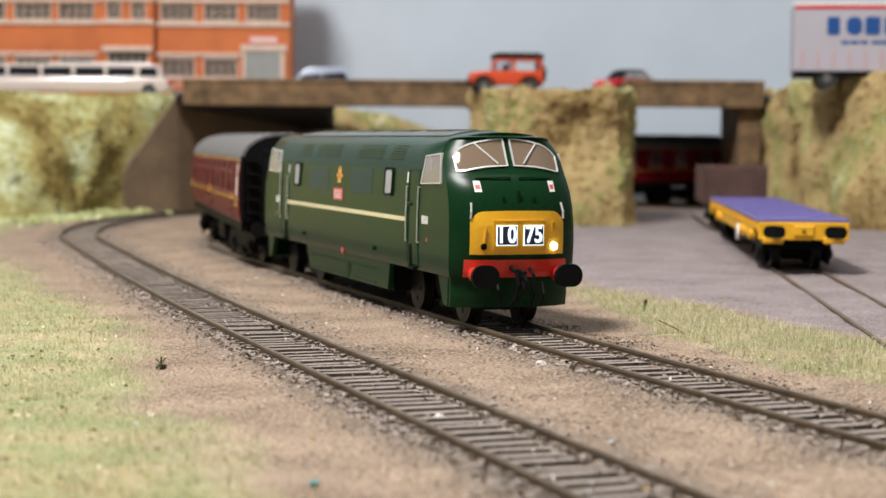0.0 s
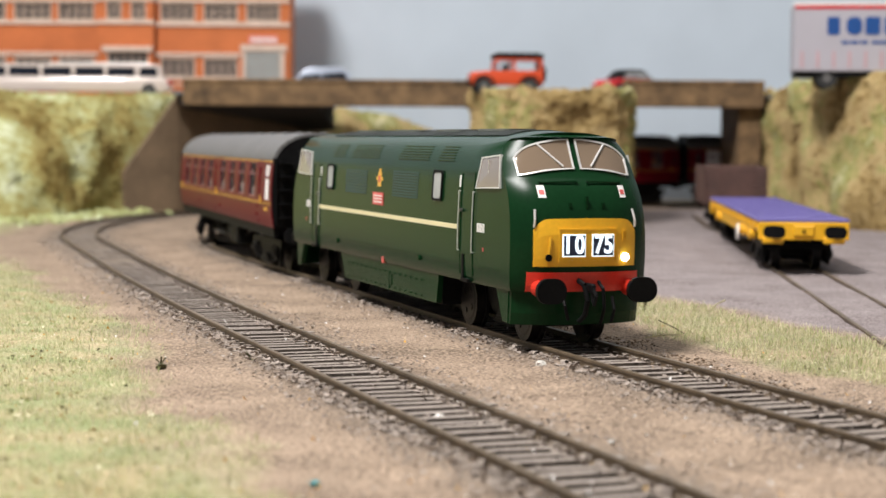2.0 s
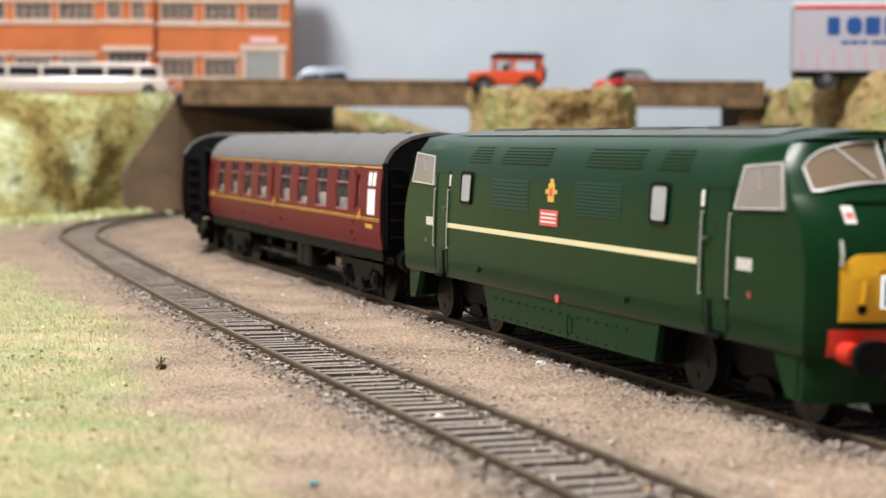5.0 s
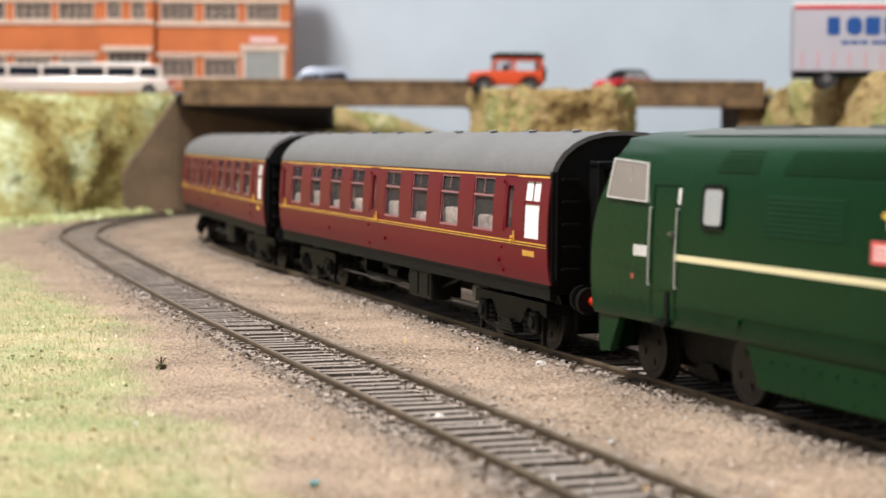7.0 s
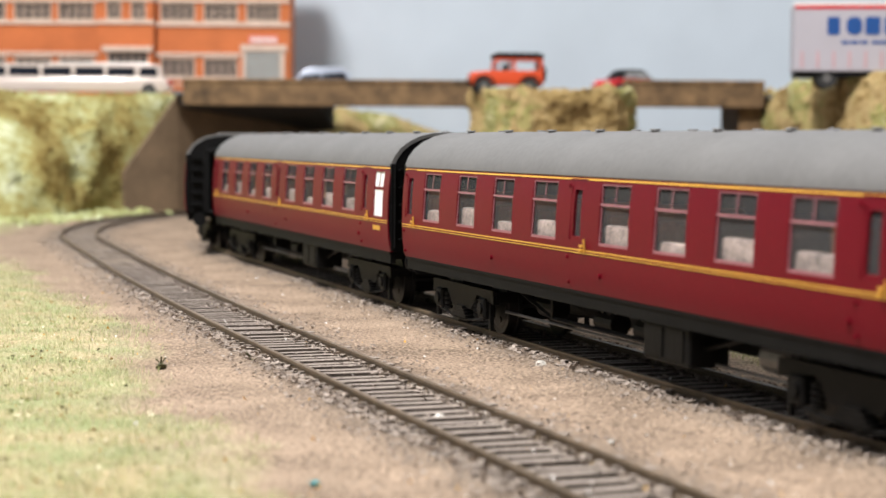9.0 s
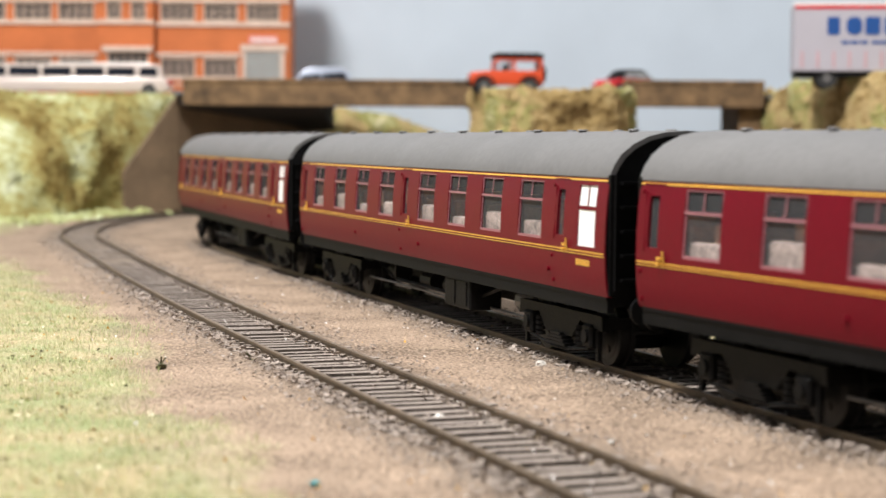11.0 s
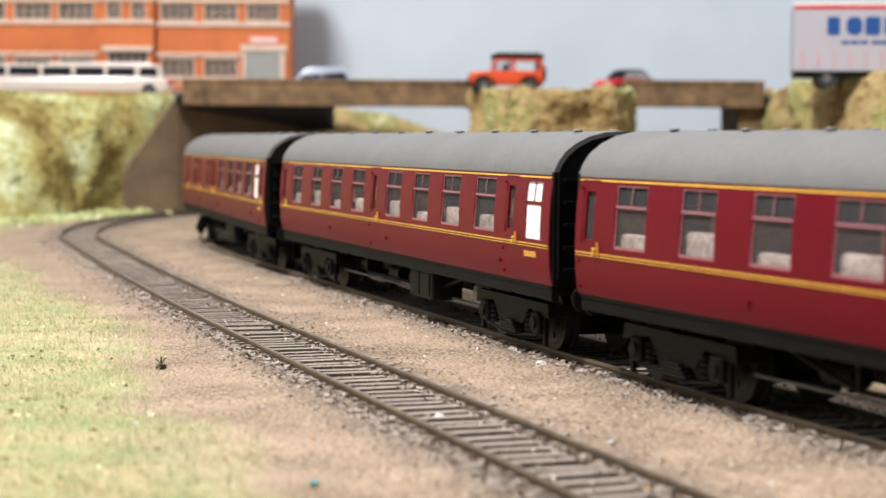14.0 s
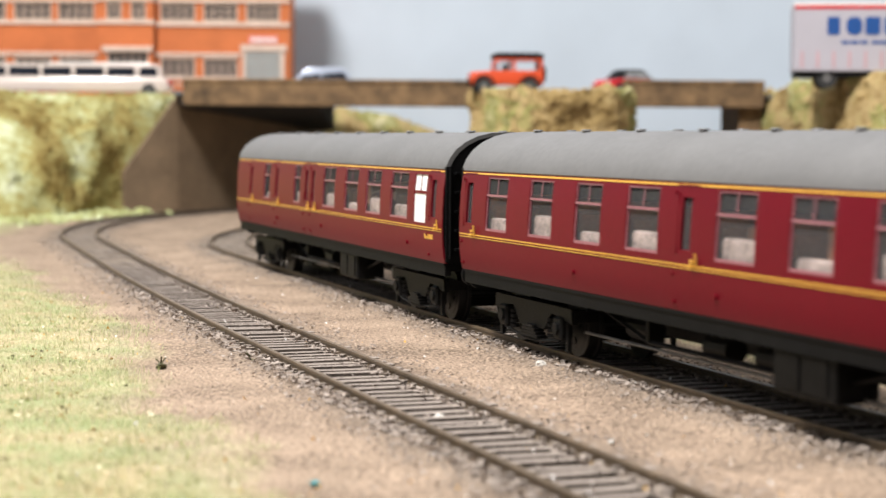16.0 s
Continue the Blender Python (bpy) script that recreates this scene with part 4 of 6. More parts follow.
SCREEN = glazing("dusky_windscreen", (0.20, 0.145, 0.10), 0.93, 0.06)
CABSIDE = glazing("cab_side_glazing", (0.27, 0.23, 0.20), 0.92, 0.08)
FROSTGREY = mat("frosted_grey_pane", (0.36, 0.37, 0.37), 0.35, var=0.1, size=6, bump=0)

# coach body section: half width at a height
CZ = [16.6, 18, 21, 26, 31, 36, 40, 41.8]
CW = [17.6, 18.0, 18.4, 18.6, 18.5, 18.2, 17.7, 17.4]


def coach_w(z):
    return float(np.interp(z, CZ, CW))


def coach_side(bm, s, openings, x0=-129, x1=129, z0=16.6, z1=41.8, t=0.8):
    """A coach side with openings (x0, x1, z0, z1) cut through it."""
    xs = sorted({x0, x1, *[o[0] for o in openings], *[o[1] for o in openings]})
    zs = sorted({z0, z1, 18, 21, 24, 31, 36, *[o[2] for o in openings], *[o[3] for o in openings]})
    grid = {}

    def v(i, j, k):
        if (i, j, k) not in grid:
            grid[i, j, k] = bm.verts.new((xs[i], s * (coach_w(zs[j]) - k * t), zs[j]))
        return grid[i, j, k]

    def hole(i, j):
        if not (0 <= i < len(xs) - 1 and 0 <= j < len(zs) - 1):
            return True
        cx, cz = (xs[i] + xs[i + 1]) / 2, (zs[j] + zs[j + 1]) / 2
        return any(o[0] < cx < o[1] and o[2] < cz < o[3] for o in openings)
    for i in range(len(xs) - 1):
        for j in range(len(zs) - 1):
            if hole(i, j):
                continue
            for k in (0, 1):
                bm.faces.new((v(i, j, k), v(i + 1, j, k), v(i + 1, j + 1, k), v(i, j + 1, k)))
            for di, dj, a, b in ((-1, 0, (i, j), (i, j + 1)), (1, 0, (i + 1, j), (i + 1, j + 1)), (0, -1, (i, j), (i + 1, j)), (0, 1, (i, j + 1), (i + 1, j + 1))):
                if hole(i + di, j + dj):
                    bm.faces.new((v(*a, 0), v(*b, 0), v(*b, 1), v(*a, 1)))


def coach_strip(bm, s, x0, x1, z0, z1, lift=.12):
    a = [bm.verts.new((x, s * (coach_w(z) + l), z)) for x in (x0, x1) for z in (z0, z1) for l in (lift, -.2)]
    for q in ((0, 4, 6, 2), (0, 4, 5, 1), (2, 6, 7, 3), (0, 2, 3, 1), (4, 6, 7, 5)):
        bm.faces.new([a[k] for k in q])


def coach(name, label, wins, doors, toilet, seats, guard=False):
    """wins: windows (x0, x1); doors: (x0, x1 of the leaf); toilet: the white window. x from the middle, forwards."""
    C = empty(name, label, "railway carriage", "coaches of the train")
    zw0, zw1 = 27.0, 40.0
    for s in (-1, 1):
        op = [(a, b, zw0, zw1) for a, b in wins] + [((a + b) / 2 - 1.9, (a + b) / 2 + 1.9, 28.4, 38.4) for a, b in doors] + [(toilet[0], toilet[1], 26.6, 39.6)]
        bm = bmesh.new()
        coach_side(bm, s, op)
        part("body_side", bm, MAROON, C, "glossy maroon side panel", True)
        for a, b in wins:
            bm = bmesh.new()
            for z0, z1 in ((zw0, zw0 + .6), (zw1 - .35, zw1), (35.4, 35.9)):
                coach_strip(bm, s, a, b, z0, z1, -.12)
            for x0, x1 in ((a, a + .45), (b - .45, b), ((a + b) / 2 - .18, (a + b) / 2 + .18)):
                coach_strip(bm, s, x0, x1, zw0 if x0 != (a + b) / 2 - .18 else 35.6, zw1, -.12)
            w = part("window", bm, WINTRIM, C, "window with sliding ventilator and pale frame")
            bm = bmesh.new()
            ys = [s * (coach_w(z) - .45) for z in (zw0, zw1)]
            bm.faces.new([bm.verts.new(p) for p in ((a, ys[0], zw0), (b, ys[0], zw0), (b, ys[1], zw1), (a, ys[1], zw1))])
            part("pane", bm, GLASS, w).visible_shadow = False
        bm = bmesh.new()
        a, b = toilet
        ys = [s * (coach_w(z) - .3) for z in (26.6, 39.6)]
        for z0, z1 in ((26.6, 34.6), (35.1, 39.6)):
            bm.faces.new([bm.verts.new(p) for p in ((a, s * (coach_w(z0) - .3), z0), (b, s * (coach_w(z0) - .3), z0), (b, s * (coach_w(z1) - .3), z1), (a, s * (coach_w(z1) - .3), z1))])
        w = part("lavatory_window", bm, FROST, C, "white frosted lavatory window")
        bm = bmesh.new()
        coach_strip(bm, s, a, b, 34.4, 35.2, -.15)
        coach_strip(bm, s, (a + b) / 2 - .3, (a + b) / 2 + .3, 35, 39.6, -.15)
        part("glazing_bar", bm, MAROON, w)
        for a, b in doors:
            bm = bmesh.new()
            for x in (a, b):
                coach_strip(bm, s, x - .12, x + .12, 17, 40.8, .1)
            coach_strip(bm, s, a, b, 40.5, 40.8, .14)
            coach_strip(bm, s, a + .6, a + 1.2, 27.6, 39.2, .25)
            for z in (18.6, 24, 39.5):
                cyl(bm, (a - .4, s * coach_w(z) - .1 * s, z - .3), (a - .4, s * (coach_w(z) + .4), z - .3), .45, n=6)
            d = part("door", bm, MAROON, C, "maroon passenger door with narrow droplight")
            bm = bmesh.new()
            xm = (a + b) / 2
            bm.faces.new([bm.verts.new((x, s * (coach_w(z) - .5), z)) for x, z in ((xm - 1.9, 28.4), (xm + 1.9, 28.4), (xm + 1.9, 38.4), (xm - 1.9, 38.4))])
            part("pane", bm, GLASS, d).visible_shadow = False
            bm = bmesh.new()
            cyl(bm, (b - .9, s * 18, 25.6), (b - .9, s * 19.5, 25.6), .4, n=6)
            box(bm, b - 1.5, b - .4, min(s * 18.4, s * 19.2), max(s * 18.4, s * 19.2), 26.2, 26.8)
            wire(bm, [(b + .8, s * 19.0, 25.2), (b + .8, s * 19.2, 28)], .22)
            part("door_handle", bm, GOLD, d, "brass handle and grab rail")
        for z0, z1, nm in ((40.55, 40.92, "upper"), (25.4, 25.68, "lower"), (24.85, 25.02, "lower")):
            bm = bmesh.new()
            coach_strip(bm, s, -128.6, 128.6, z0, z1)
            part("lining", bm, GOLD, C, "thin gold lining")
        bm = bmesh.new()
        for k in range(5):
            coach_strip(bm, s, 114 + k * 1.5, 115.1 + k * 1.5, 22.5, 23.8)
        part("number_print", bm, GOLD, C, "small gold figures")
        bm = bmesh.new()
        for x in (-60, 3, 98):
            cyl(bm, (x, s * 18, 20.6), (x, s * 18.9, 20.6), .55, n=8)
        part("body_fitting", bm, MAROON, C)
        bm = bmesh.new()
        box(bm, -128, 128, min(s * 15.6, s * 17.3), max(s * 15.6, s * 17.3), 13.2, 16.55)
        box(bm, -128, 128, min(s * 15.2, s * 17.6), max(s * 15.2, s * 17.6), 15.9, 16.55)
        part("solebar", bm, BLACK, C, "black solebar")
        bm = bmesh.new()
        wire(bm, [(-58, s * 13, 13.4), (-34, s * 13, 8), (34, s * 13, 8), (58, s * 13, 13.4)], .55, 4)
        for x in (-34, 34):
            box(bm, x - .5, x + .5, s * 13 - .5, s * 13 + .5, 8, 13.4)
        part("truss", bm, DIRTY, C)
    bm = bmesh.new()
    prof = [(17.7, 41.4), (17.55, 42.2), (16.7, 44.1), (15.0, 46.4), (12.4, 48.4), (9, 50), (5, 50.9), (0, 51.2)]
    pts = prof + [(-a, b) for a, b in prof[-2::-1]]
    inner = [(a * .95, b - .9) for a, b in pts]
    prism(bm, pts + inner[::-1], -129.4, 129.4)
    part("roof", bm, COACHROOF, C, "weathered mid-grey ribbed roof", True)
    for k in range(9):
        x = -112 + 28 * k
        for y in (-4.5, 4.5):
            bm = bmesh.new()
            cyl(bm, (x, y, 50.4), (x, y, 51.3), 1.0, .9, n=10)
            cyl(bm, (x, y, 51.3), (x, y, 51.6), 1.3, 1.1, n=10)
            part("ventilator", bm, COACHROOF, C)
    for e in (-1, 1):
        bm = bmesh.new()
        sec = [(17.3, 16.8), (18.0, 21), (18.3, 26), (18.2, 31), (17.9, 36), (17.2, 41.8)] + [(a * .985, b - .2) for a, b in prof[1:]]
        prism(bm, sec + [(-a, b) for a, b in sec[::-1] if a], e * 127.6, e * 129.2)
        en = part("coach_end", bm, BLACK, C, "black coach end with steps")
        bm = bmesh.new()
        for y0, y1, z0, z1 in ((-8.6, -6.8, 17, 44), (6.8, 8.6, 17, 44), (-8.6, 8.6, 42.5, 44.5), (-8.6, 8.6, 16.6, 18)):
            box(bm, min(e * 129, e * 134.0), max(e * 129, e * 134.0), y0, y1, z0, z1, bev=.3)
        box(bm, min(e * 129, e * 130), max(e * 129, e * 130), -7, 7, 17.6, 43)
        part("gangway", bm, BLACK, en, "black corridor connection")
        bm = bmesh.new()
        for y in (-13.2, 13.2):
            for z in (20, 25, 30, 35, 40):
                st = bmesh.new()
                box(st, min(e * 129.25, e * 131), max(e * 129.25, e * 131), y - 2.2, y + 2.2, z, z + .6)
                part("end_step", st, BLACK, en)
            pipe = bmesh.new()
            wire(pipe, [(e * 130, y - 3.4, 18), (e * 130, y - 3.4, 42)], .3)
            part("end_pipe", pipe, BLACK, en)
        for s in (-1, 1):
            bm = bmesh.new()
            box(bm, min(e * 128.5, e * 129.8), max(e * 128.5, e * 129.8), s * 17.2 - .5, s * 17.2 + .5, 17, 42)
            part("end_beading", bm, BLACK, en)
        for s in (-1, 1):
            bm = bmesh.new()
            cyl(bm, (e * 128, s * 11.4, 14), (e * 132.5, s * 11.4, 14), 1.3, n=10)
            cyl(bm, (e * 132.5, s * 11.4, 14), (e * 133.4, s * 11.4, 14), 3.0, n=16)
            part("buffer", bm, BLACK, C)
    # underframe boxes, dynamo and steam pipe
    bm = bmesh.new()
    box(bm, -127.4, 127.4, -15.4, 15.4, 14.4, 17.2)
    part("floor", bm, BLACK, C)
    for x0, x1, y in ((20, 40, -1), (-22, -2, 1)):
        bm = bmesh.new()
        box(bm, x0, x1, y * 12 - 4.4, y * 12 + 4.4, 5.6, 14.3, bev=.4)
        for k in range(2):
            box(bm, x0 + 1.4 + k * 9, x0 + 8.8 + k * 9, y * 12 - 4.7, y * 12 + 4.7, 6.6, 12.6)
        part("battery_box", bm, DIRTY, C, "dark battery box under the floor")
    bm = bmesh.new()
    cyl(bm, (55, -7, 9.4), (66, -7, 9.4), 3.0, n=14)
    cyl(bm, (66, -7, 9.4), (67, -7, 9.4), 2.4, n=14)
    part("dynamo", bm, STEELGREY, C, "small grey cylinders under the floor")
    bm = bmesh.new()
    wire(bm, [(-70, -10.5, 6.2), (70, -10.5, 6.2)], .35)
    part("brake_rod", bm, STEELGREY, C)
    bm = bmesh.new()
    box(bm, -70, 70, -3.2, 3.2, 7.6, 14.35, bev=.4)
    part("centre_girder", bm, DIRTY, C, "black underframe girder")
    for x, y in ((-48, -9), (-12, -10.5), (8, -10.5), (50, 9)):
        bm = bmesh.new()
        cyl(bm, (x, y, 9.6), (x + 9, y, 9.6), 2.5, n=14)
        box(bm, x + 2, x + 3, y - 1.5, y + 1.5, 11, 14.35)
        box(bm, x + 6, x + 7, y - 1.5, y + 1.5, 11, 14.35)
        part("brake_cylinder", bm, DIRTY, C, "black brake cylinder under the floor")
    # inside: floor, seats and partitions
    bm = bmesh.new()
    box(bm, -126, 126, -15.5, 15.5, 19.5, 20.3)
    part("inner_floor", bm, TAN, C)
    bm = bmesh.new()
    box(bm, -126, 126, 5.2, 5.8, 20.4, 42)
    part("corridor_partition", bm, PLUM, C, "dark plum corridor partition")
    for x in seats:
        bm = bmesh.new()
        box(bm, x - .5, x + .5, -15.4, 5, 20, 35.5, bev=.2)
        for d in (-1, 1):
            box(bm, x + d * 3.4 - 2.8, x + d * 3.4 + 2.8, -15, 4.6, 20, 25.2, bev=.6)
            box(bm, x + d * 1.3 - .7, x + d * 1.3 + .7, -15, 4.6, 24, 33.2, bev=.5)
        part("seat", bm, TAN if int(x) % 2 else TANDARK, C, "moulded tan compartment seat")
    for k, (a, b) in enumerate(wins):
        for s in (-1, 1):
            bm = bmesh.new()
            h = 30.6 + 1.3 * math.sin(k * 2.3)
            box(bm, a - 1.5, b + 1.5, min(s * 13.8, s * 17.0), max(s * 13.8, s * 17.0), 20.3, h, bev=.9, seg=2)
            part("window_seat", bm, SEATPALE, C, "pale moulded seat behind the window", True)
            bm = bmesh.new()
            m = (a + b) / 2 + 2.5 * math.sin(k * 1.7)
            box(bm, m - 4.2, m + 4.2, min(s * 8.0, s * 12.6), max(s * 8.0, s * 12.6), 20.3, 34.4 + .8 * math.cos(k * 3.1), bev=1.2, seg=2)
            part("seat_back", bm, SEATRED, C, "terracotta seat back", True)
    if guard:
        bm = bmesh.new()
        box(bm, -34, -33.4, -15.5, 15.5, 20, 41)
        part("partition", bm, TAN, C)
    bg_ = [bogie(C, 93, 34, 7.0, 13.0), bogie(C, -93, 34, 7.0, 13.0)]
    return C, bg_


PLUM = mat("dark_plum_plastic", (0.085, 0.036, 0.042), 0.5, var=0.25, size=9, bump=0.05)
SEATPALE = mat("mottled_pale_seat", (0.27, 0.21, 0.185), 0.5, var=0.5, size=3.5, fine=0.9, bump=0.2)
SEATRED = mat("terracotta_seat", (0.38, 0.18, 0.10), 0.6, var=0.15, size=5, bump=0.05)
WINTRIM = mat("pinkish_window_frame", (0.33, 0.13, 0.15), 0.4, 0.1, var=0.08, size=5, bump=0)
STEELGREY = mat("dull_grey_metal", (0.17, 0.165, 0.16), 0.45, 0.4, var=0.3, size=5, bump=0.1)

TRAIN = []                       # (thing, bogies, distance of its front from the train's front, length, bogie offset)
loco, lb = locomotive()
TRAIN.append((loco, lb, 0.0, 240.0, 76.0))
OPEN_WINS = [(129 - b, 129 - a) for a, b in ((35.4, 50.0), (61.4, 75.8), (87.2, 101), (112.3, 126.6), (149.5, 163.7), (175.7, 188.8), (201, 214), (227.3, 240.5))]
OPEN_DOORS = [(129 - 28.5, 129 - 20.2), (129 - 142.5, 129 - 133.5), (129 - 256, 129 - 247.5)]
first, fb = coach("passenger_coach", "maroon passenger coach with grey roof and gold lining", OPEN_WINS, OPEN_DOORS, (129 - 14.7, 129 - 5.4),
                  [129 - x for x in (56, 81.5, 107, 131, 145, 169, 195, 221, 245)])
PITCH = 274.0
TRAIN.append((first, fb, 250.0, 258.0, 93.0))
for k in (1, 2):
    c = copy_thing(first, pose(0, 0, 0))
    TRAIN.append((c, [o for o in c.children if o.name.split(".")[0] == "bogie"], 250.0 + PITCH * k, 258.0, 93.0))
BRAKE_WINS = [(129 - b, 129 - a) for a, b in ((31, 47.4), (57.6, 73), (82, 97), (109, 124), (155, 164), (201, 211))]
BRAKE_DOORS = [(129 - 12, 129 - 3.5), (129 - 141, 129 - 132.5), (129 - 150, 129 - 141.5), (129 - 194, 129 - 185.5), (129 - 236.5, 129 - 228)]
brake, bb = coach("brake_coach", "maroon brake coach with double luggage doors at the tail", BRAKE_WINS, BRAKE_DOORS, (129 - 25, 129 - 14.4),
                  [129 - x for x in (28, 52, 77.5, 103, 128)], guard=True)
TRAIN.append((brake, bb, 250.0 + PITCH * 3, 258.0, 93.0))


# ---- yard wagons ----
def place(s, fn):
    p, d = fn(s)
    return pose(p.x * .001, p.y * .001, RT, 0, 0, math.degrees(math.atan2(-d.y, -d.x)))


def flat_wagon():
    W = empty("flat_wagon", "yellow bogie flat wagon with violet deck in the yard", "wagon")
    W.matrix_basis = place(130, siding)
    bm = bmesh.new()
    box(bm, -130, 130, -17.2, 17.2, 19.0, 20.2, bev=.2)
    part("deck", bm, PURPLE, W, "violet painted deck")
    bm = bmesh.new()
    for k in range(25):
        box(bm, -127 + 10.4 * k, -126.4 + 10.4 * k, -16.8, 16.8, 20.15, 20.45)
    part("deck_rib", bm, PURPLE, W)
    bm = bmesh.new()
    for s in (-1, 1):
        prism(bm, [(-129, 18.9), (129, 18.9), (129, 15), (96, 15), (84, 11.4), (-84, 11.4), (-96, 15), (-129, 15)], s * 15.2, s * 16.6, "y")
        for k in range(14):
            box(bm, -122 + 18 * k, -114 + 18 * k, s * 16.9 - .5, s * 16.9 + .5, 16.2, 18.4)
    part("side_sill", bm, YELLOW, W, "yellow side sill")
    bm = bmesh.new()
    box(bm, -126, 126, -9, 9, 12, 18.9)
    part("centre_sill", bm, BLACK, W)
    for e in (-1, 1):
        bm = bmesh.new()
        box(bm, min(e * 128.5, e * 130.2), max(e * 128.5, e * 130.2), -17, 17, 12.2, 18.95, bev=.3)
        box(bm, min(e * 130, e * 130.9), max(e * 130, e * 130.9), -4, 4, 13.6, 17.8, bev=.4)
        for y in (-11.4, 11.4):
            box(bm, min(e * 129, e * 131), max(e * 129, e * 131), y - 4, y + 4, 10.8, 13.4, bev=.4)
        hs = part("headstock", bm, YELLOW, W, "yellow headstock")
        bm = bmesh.new()
        cyl(bm, (e * 130.8, 0, 15.6), (e * 131.4, 0, 15.6), .6, n=8)
        part("draw_hook", bm, BLACK, hs)
        for y in (-11.4, 11.4):
            bm = bmesh.new()
            cyl(bm, (e * 130, y, 15.4), (e * 134, y, 15.4), 1.4, n=12)
            prism(bm, [(y + a, 15.4 + b) for a, b in rounded(8.2, 4.6, 2.1, 5)], e * 134, e * 135.2)
            part("buffer", bm, BLACK, W, "black buffer", True)
    for x in (-88, 88):
        g = bogie(W, x, 27, 6.0, 12.5)
    bm = bmesh.new()
    cyl(bm, (44, -16.8, 11), (44, -17.8, 11), 3.4, n=18)
    part("hand_wheel", bm, WHITE, W, "white brake hand wheel")
    for x in (-75, -60, 60, 75, 100):
        bm = bmesh.new()
        cyl(bm, (x, -15, 13), (x, -17.9, 13), 2.2, n=12)
        part("yellow_boss", bm, YELLOW, W)
    return W


flat_wagon()


def open_wagon():
    W = empty("open_wagon", "brown open goods wagon with pale load behind the flat wagon", "wagon")
    W.matrix_basis = place(348, siding)
    bm = bmesh.new()
    box(bm, -38, 38, -16, 16, 14.5, 16, bev=.2)
    part("wagon_floor", bm, WAGON, W)
    for k in range(5):
        z = 16.1 + k * 3.9
        for s in (-1, 1):
            bm = bmesh.new()
            box(bm, -37.6, 37.6, s * 16.2 - .5, s * 16.2 + .5, z, z + 3.7, bev=.15)
            part("side_plank", bm, WAGON, W)
            bm = bmesh.new()
            box(bm, s * 37.6 - .5, s * 37.6 + .5, -15.6, 15.6, z, z + 3.7, bev=.15)
            part("end_plank", bm, WAGON, W)
    for s in (-1, 1):
        for x in (-37, -12, 12, 37):
            boxes("strap", WAGON, W, "", (x - .8, x + .8, s * 17 - .4, s * 17 + .4, 14.6, 36))
        for y in (-9, 9):
            boxes("strap", WAGON, W, "", (s * 38.4 - .4, s * 38.4 + .4, y - .9, y + .9, 14.6, 36))
    bm = bmesh.new()
    g = [[bm.verts.new((x, y, 33.0 + 1.6 * noise.noise((x / 9, y / 9, 2)))) for y in np.linspace(-15.6, 15.6, 12)] for x in np.linspace(-37, 37, 24)]
    for a, b in zip(g, g[1:]):
        for j in range(11):
            bm.faces.new((a[j], a[j + 1], b[j + 1], b[j]))
    part("load", bm, LOAD, W, "pale grey-pink load")
    bm = bmesh.new()
    for s in (-1, 1):
        box(bm, -38, 38, s * 12 - .8, s * 12 + .8, 11.4, 14.4)
        for x in (-18, 18):
            prism(bm, [(x - 6, 11.5), (x + 6, 11.5), (x + 2, 5), (x - 2, 5)], s * 11 - .5, s * 11 + .5, "y")
            box(bm, x - 2, x + 2, s * 12 - 1.2, s * 12 + 1.2, 4.6, 8.4)
    part("underframe", bm, DIRTY, W)
    for e in (-1, 1):
        for y in (-11.4, 11.4):
            bm = bmesh.new()
            cyl(bm, (e * 38, y, 13.6), (e * 43, y, 13.6), 1.3, n=10)
            cyl(bm, (e * 43, y, 13.6), (e * 43.8, y, 13.6), 2.8, n=14)
            part("buffer", bm, BLACK, W)
    for x in (-18, 18):
        wheelset(W, x, 6.4)


open_wagon()


# ---- road vehicles ----
def car_shell(name, profile, half, m, parent, label="", tuck=0.88):
    """A car body from a side profile of (x, z): the upper part leans in."""
    bm = bmesh.new()
    zmid = min(p[1] for p in profile) + 0.5 * (max(p[1] for p in profile) - min(p[1] for p in profile))
    prism(bm, profile, -half, half, "y")
    for v in bm.verts:
        if v.co.z > zmid:
            v.co.y *= tuck
    bmesh.ops.bevel(bm, geom=list(bm.edges), offset=.5, segments=2, affect="EDGES", profile=.5)
    return part(name, bm, m, parent, label, True)


def car_wheel(parent, x, y, r, w=2.6, hub=None):
    bm = bmesh.new()
    s = 1 if y > 0 else -1
    cyl(bm, (x, y - s * w, r), (x, y, r), r, n=20)
    t = part("wheel", bm, TYRE, parent, "black tyre")
    bm = bmesh.new()
    cyl(bm, (x, y - s * .4, r), (x, y + s * .25, r), r * .5, r * .42, n=16)
    for k in range(5):
        a = 2 * math.pi * k / 5
        box(bm, x + r * .35 * math.cos(a) - .4, x + r * .35 * math.cos(a) + .4, y, y + s * .4, r + r * .35 * math.sin(a) - .4, r + r * .35 * math.sin(a) + .4)
    part("hub", bm, STEELGREY, t, "silver wheel hub")


def put(ob, x, y, z, turn):
    ob.matrix_basis = pose(x * .001, y * .001, z * .001, 0, 0, turn)


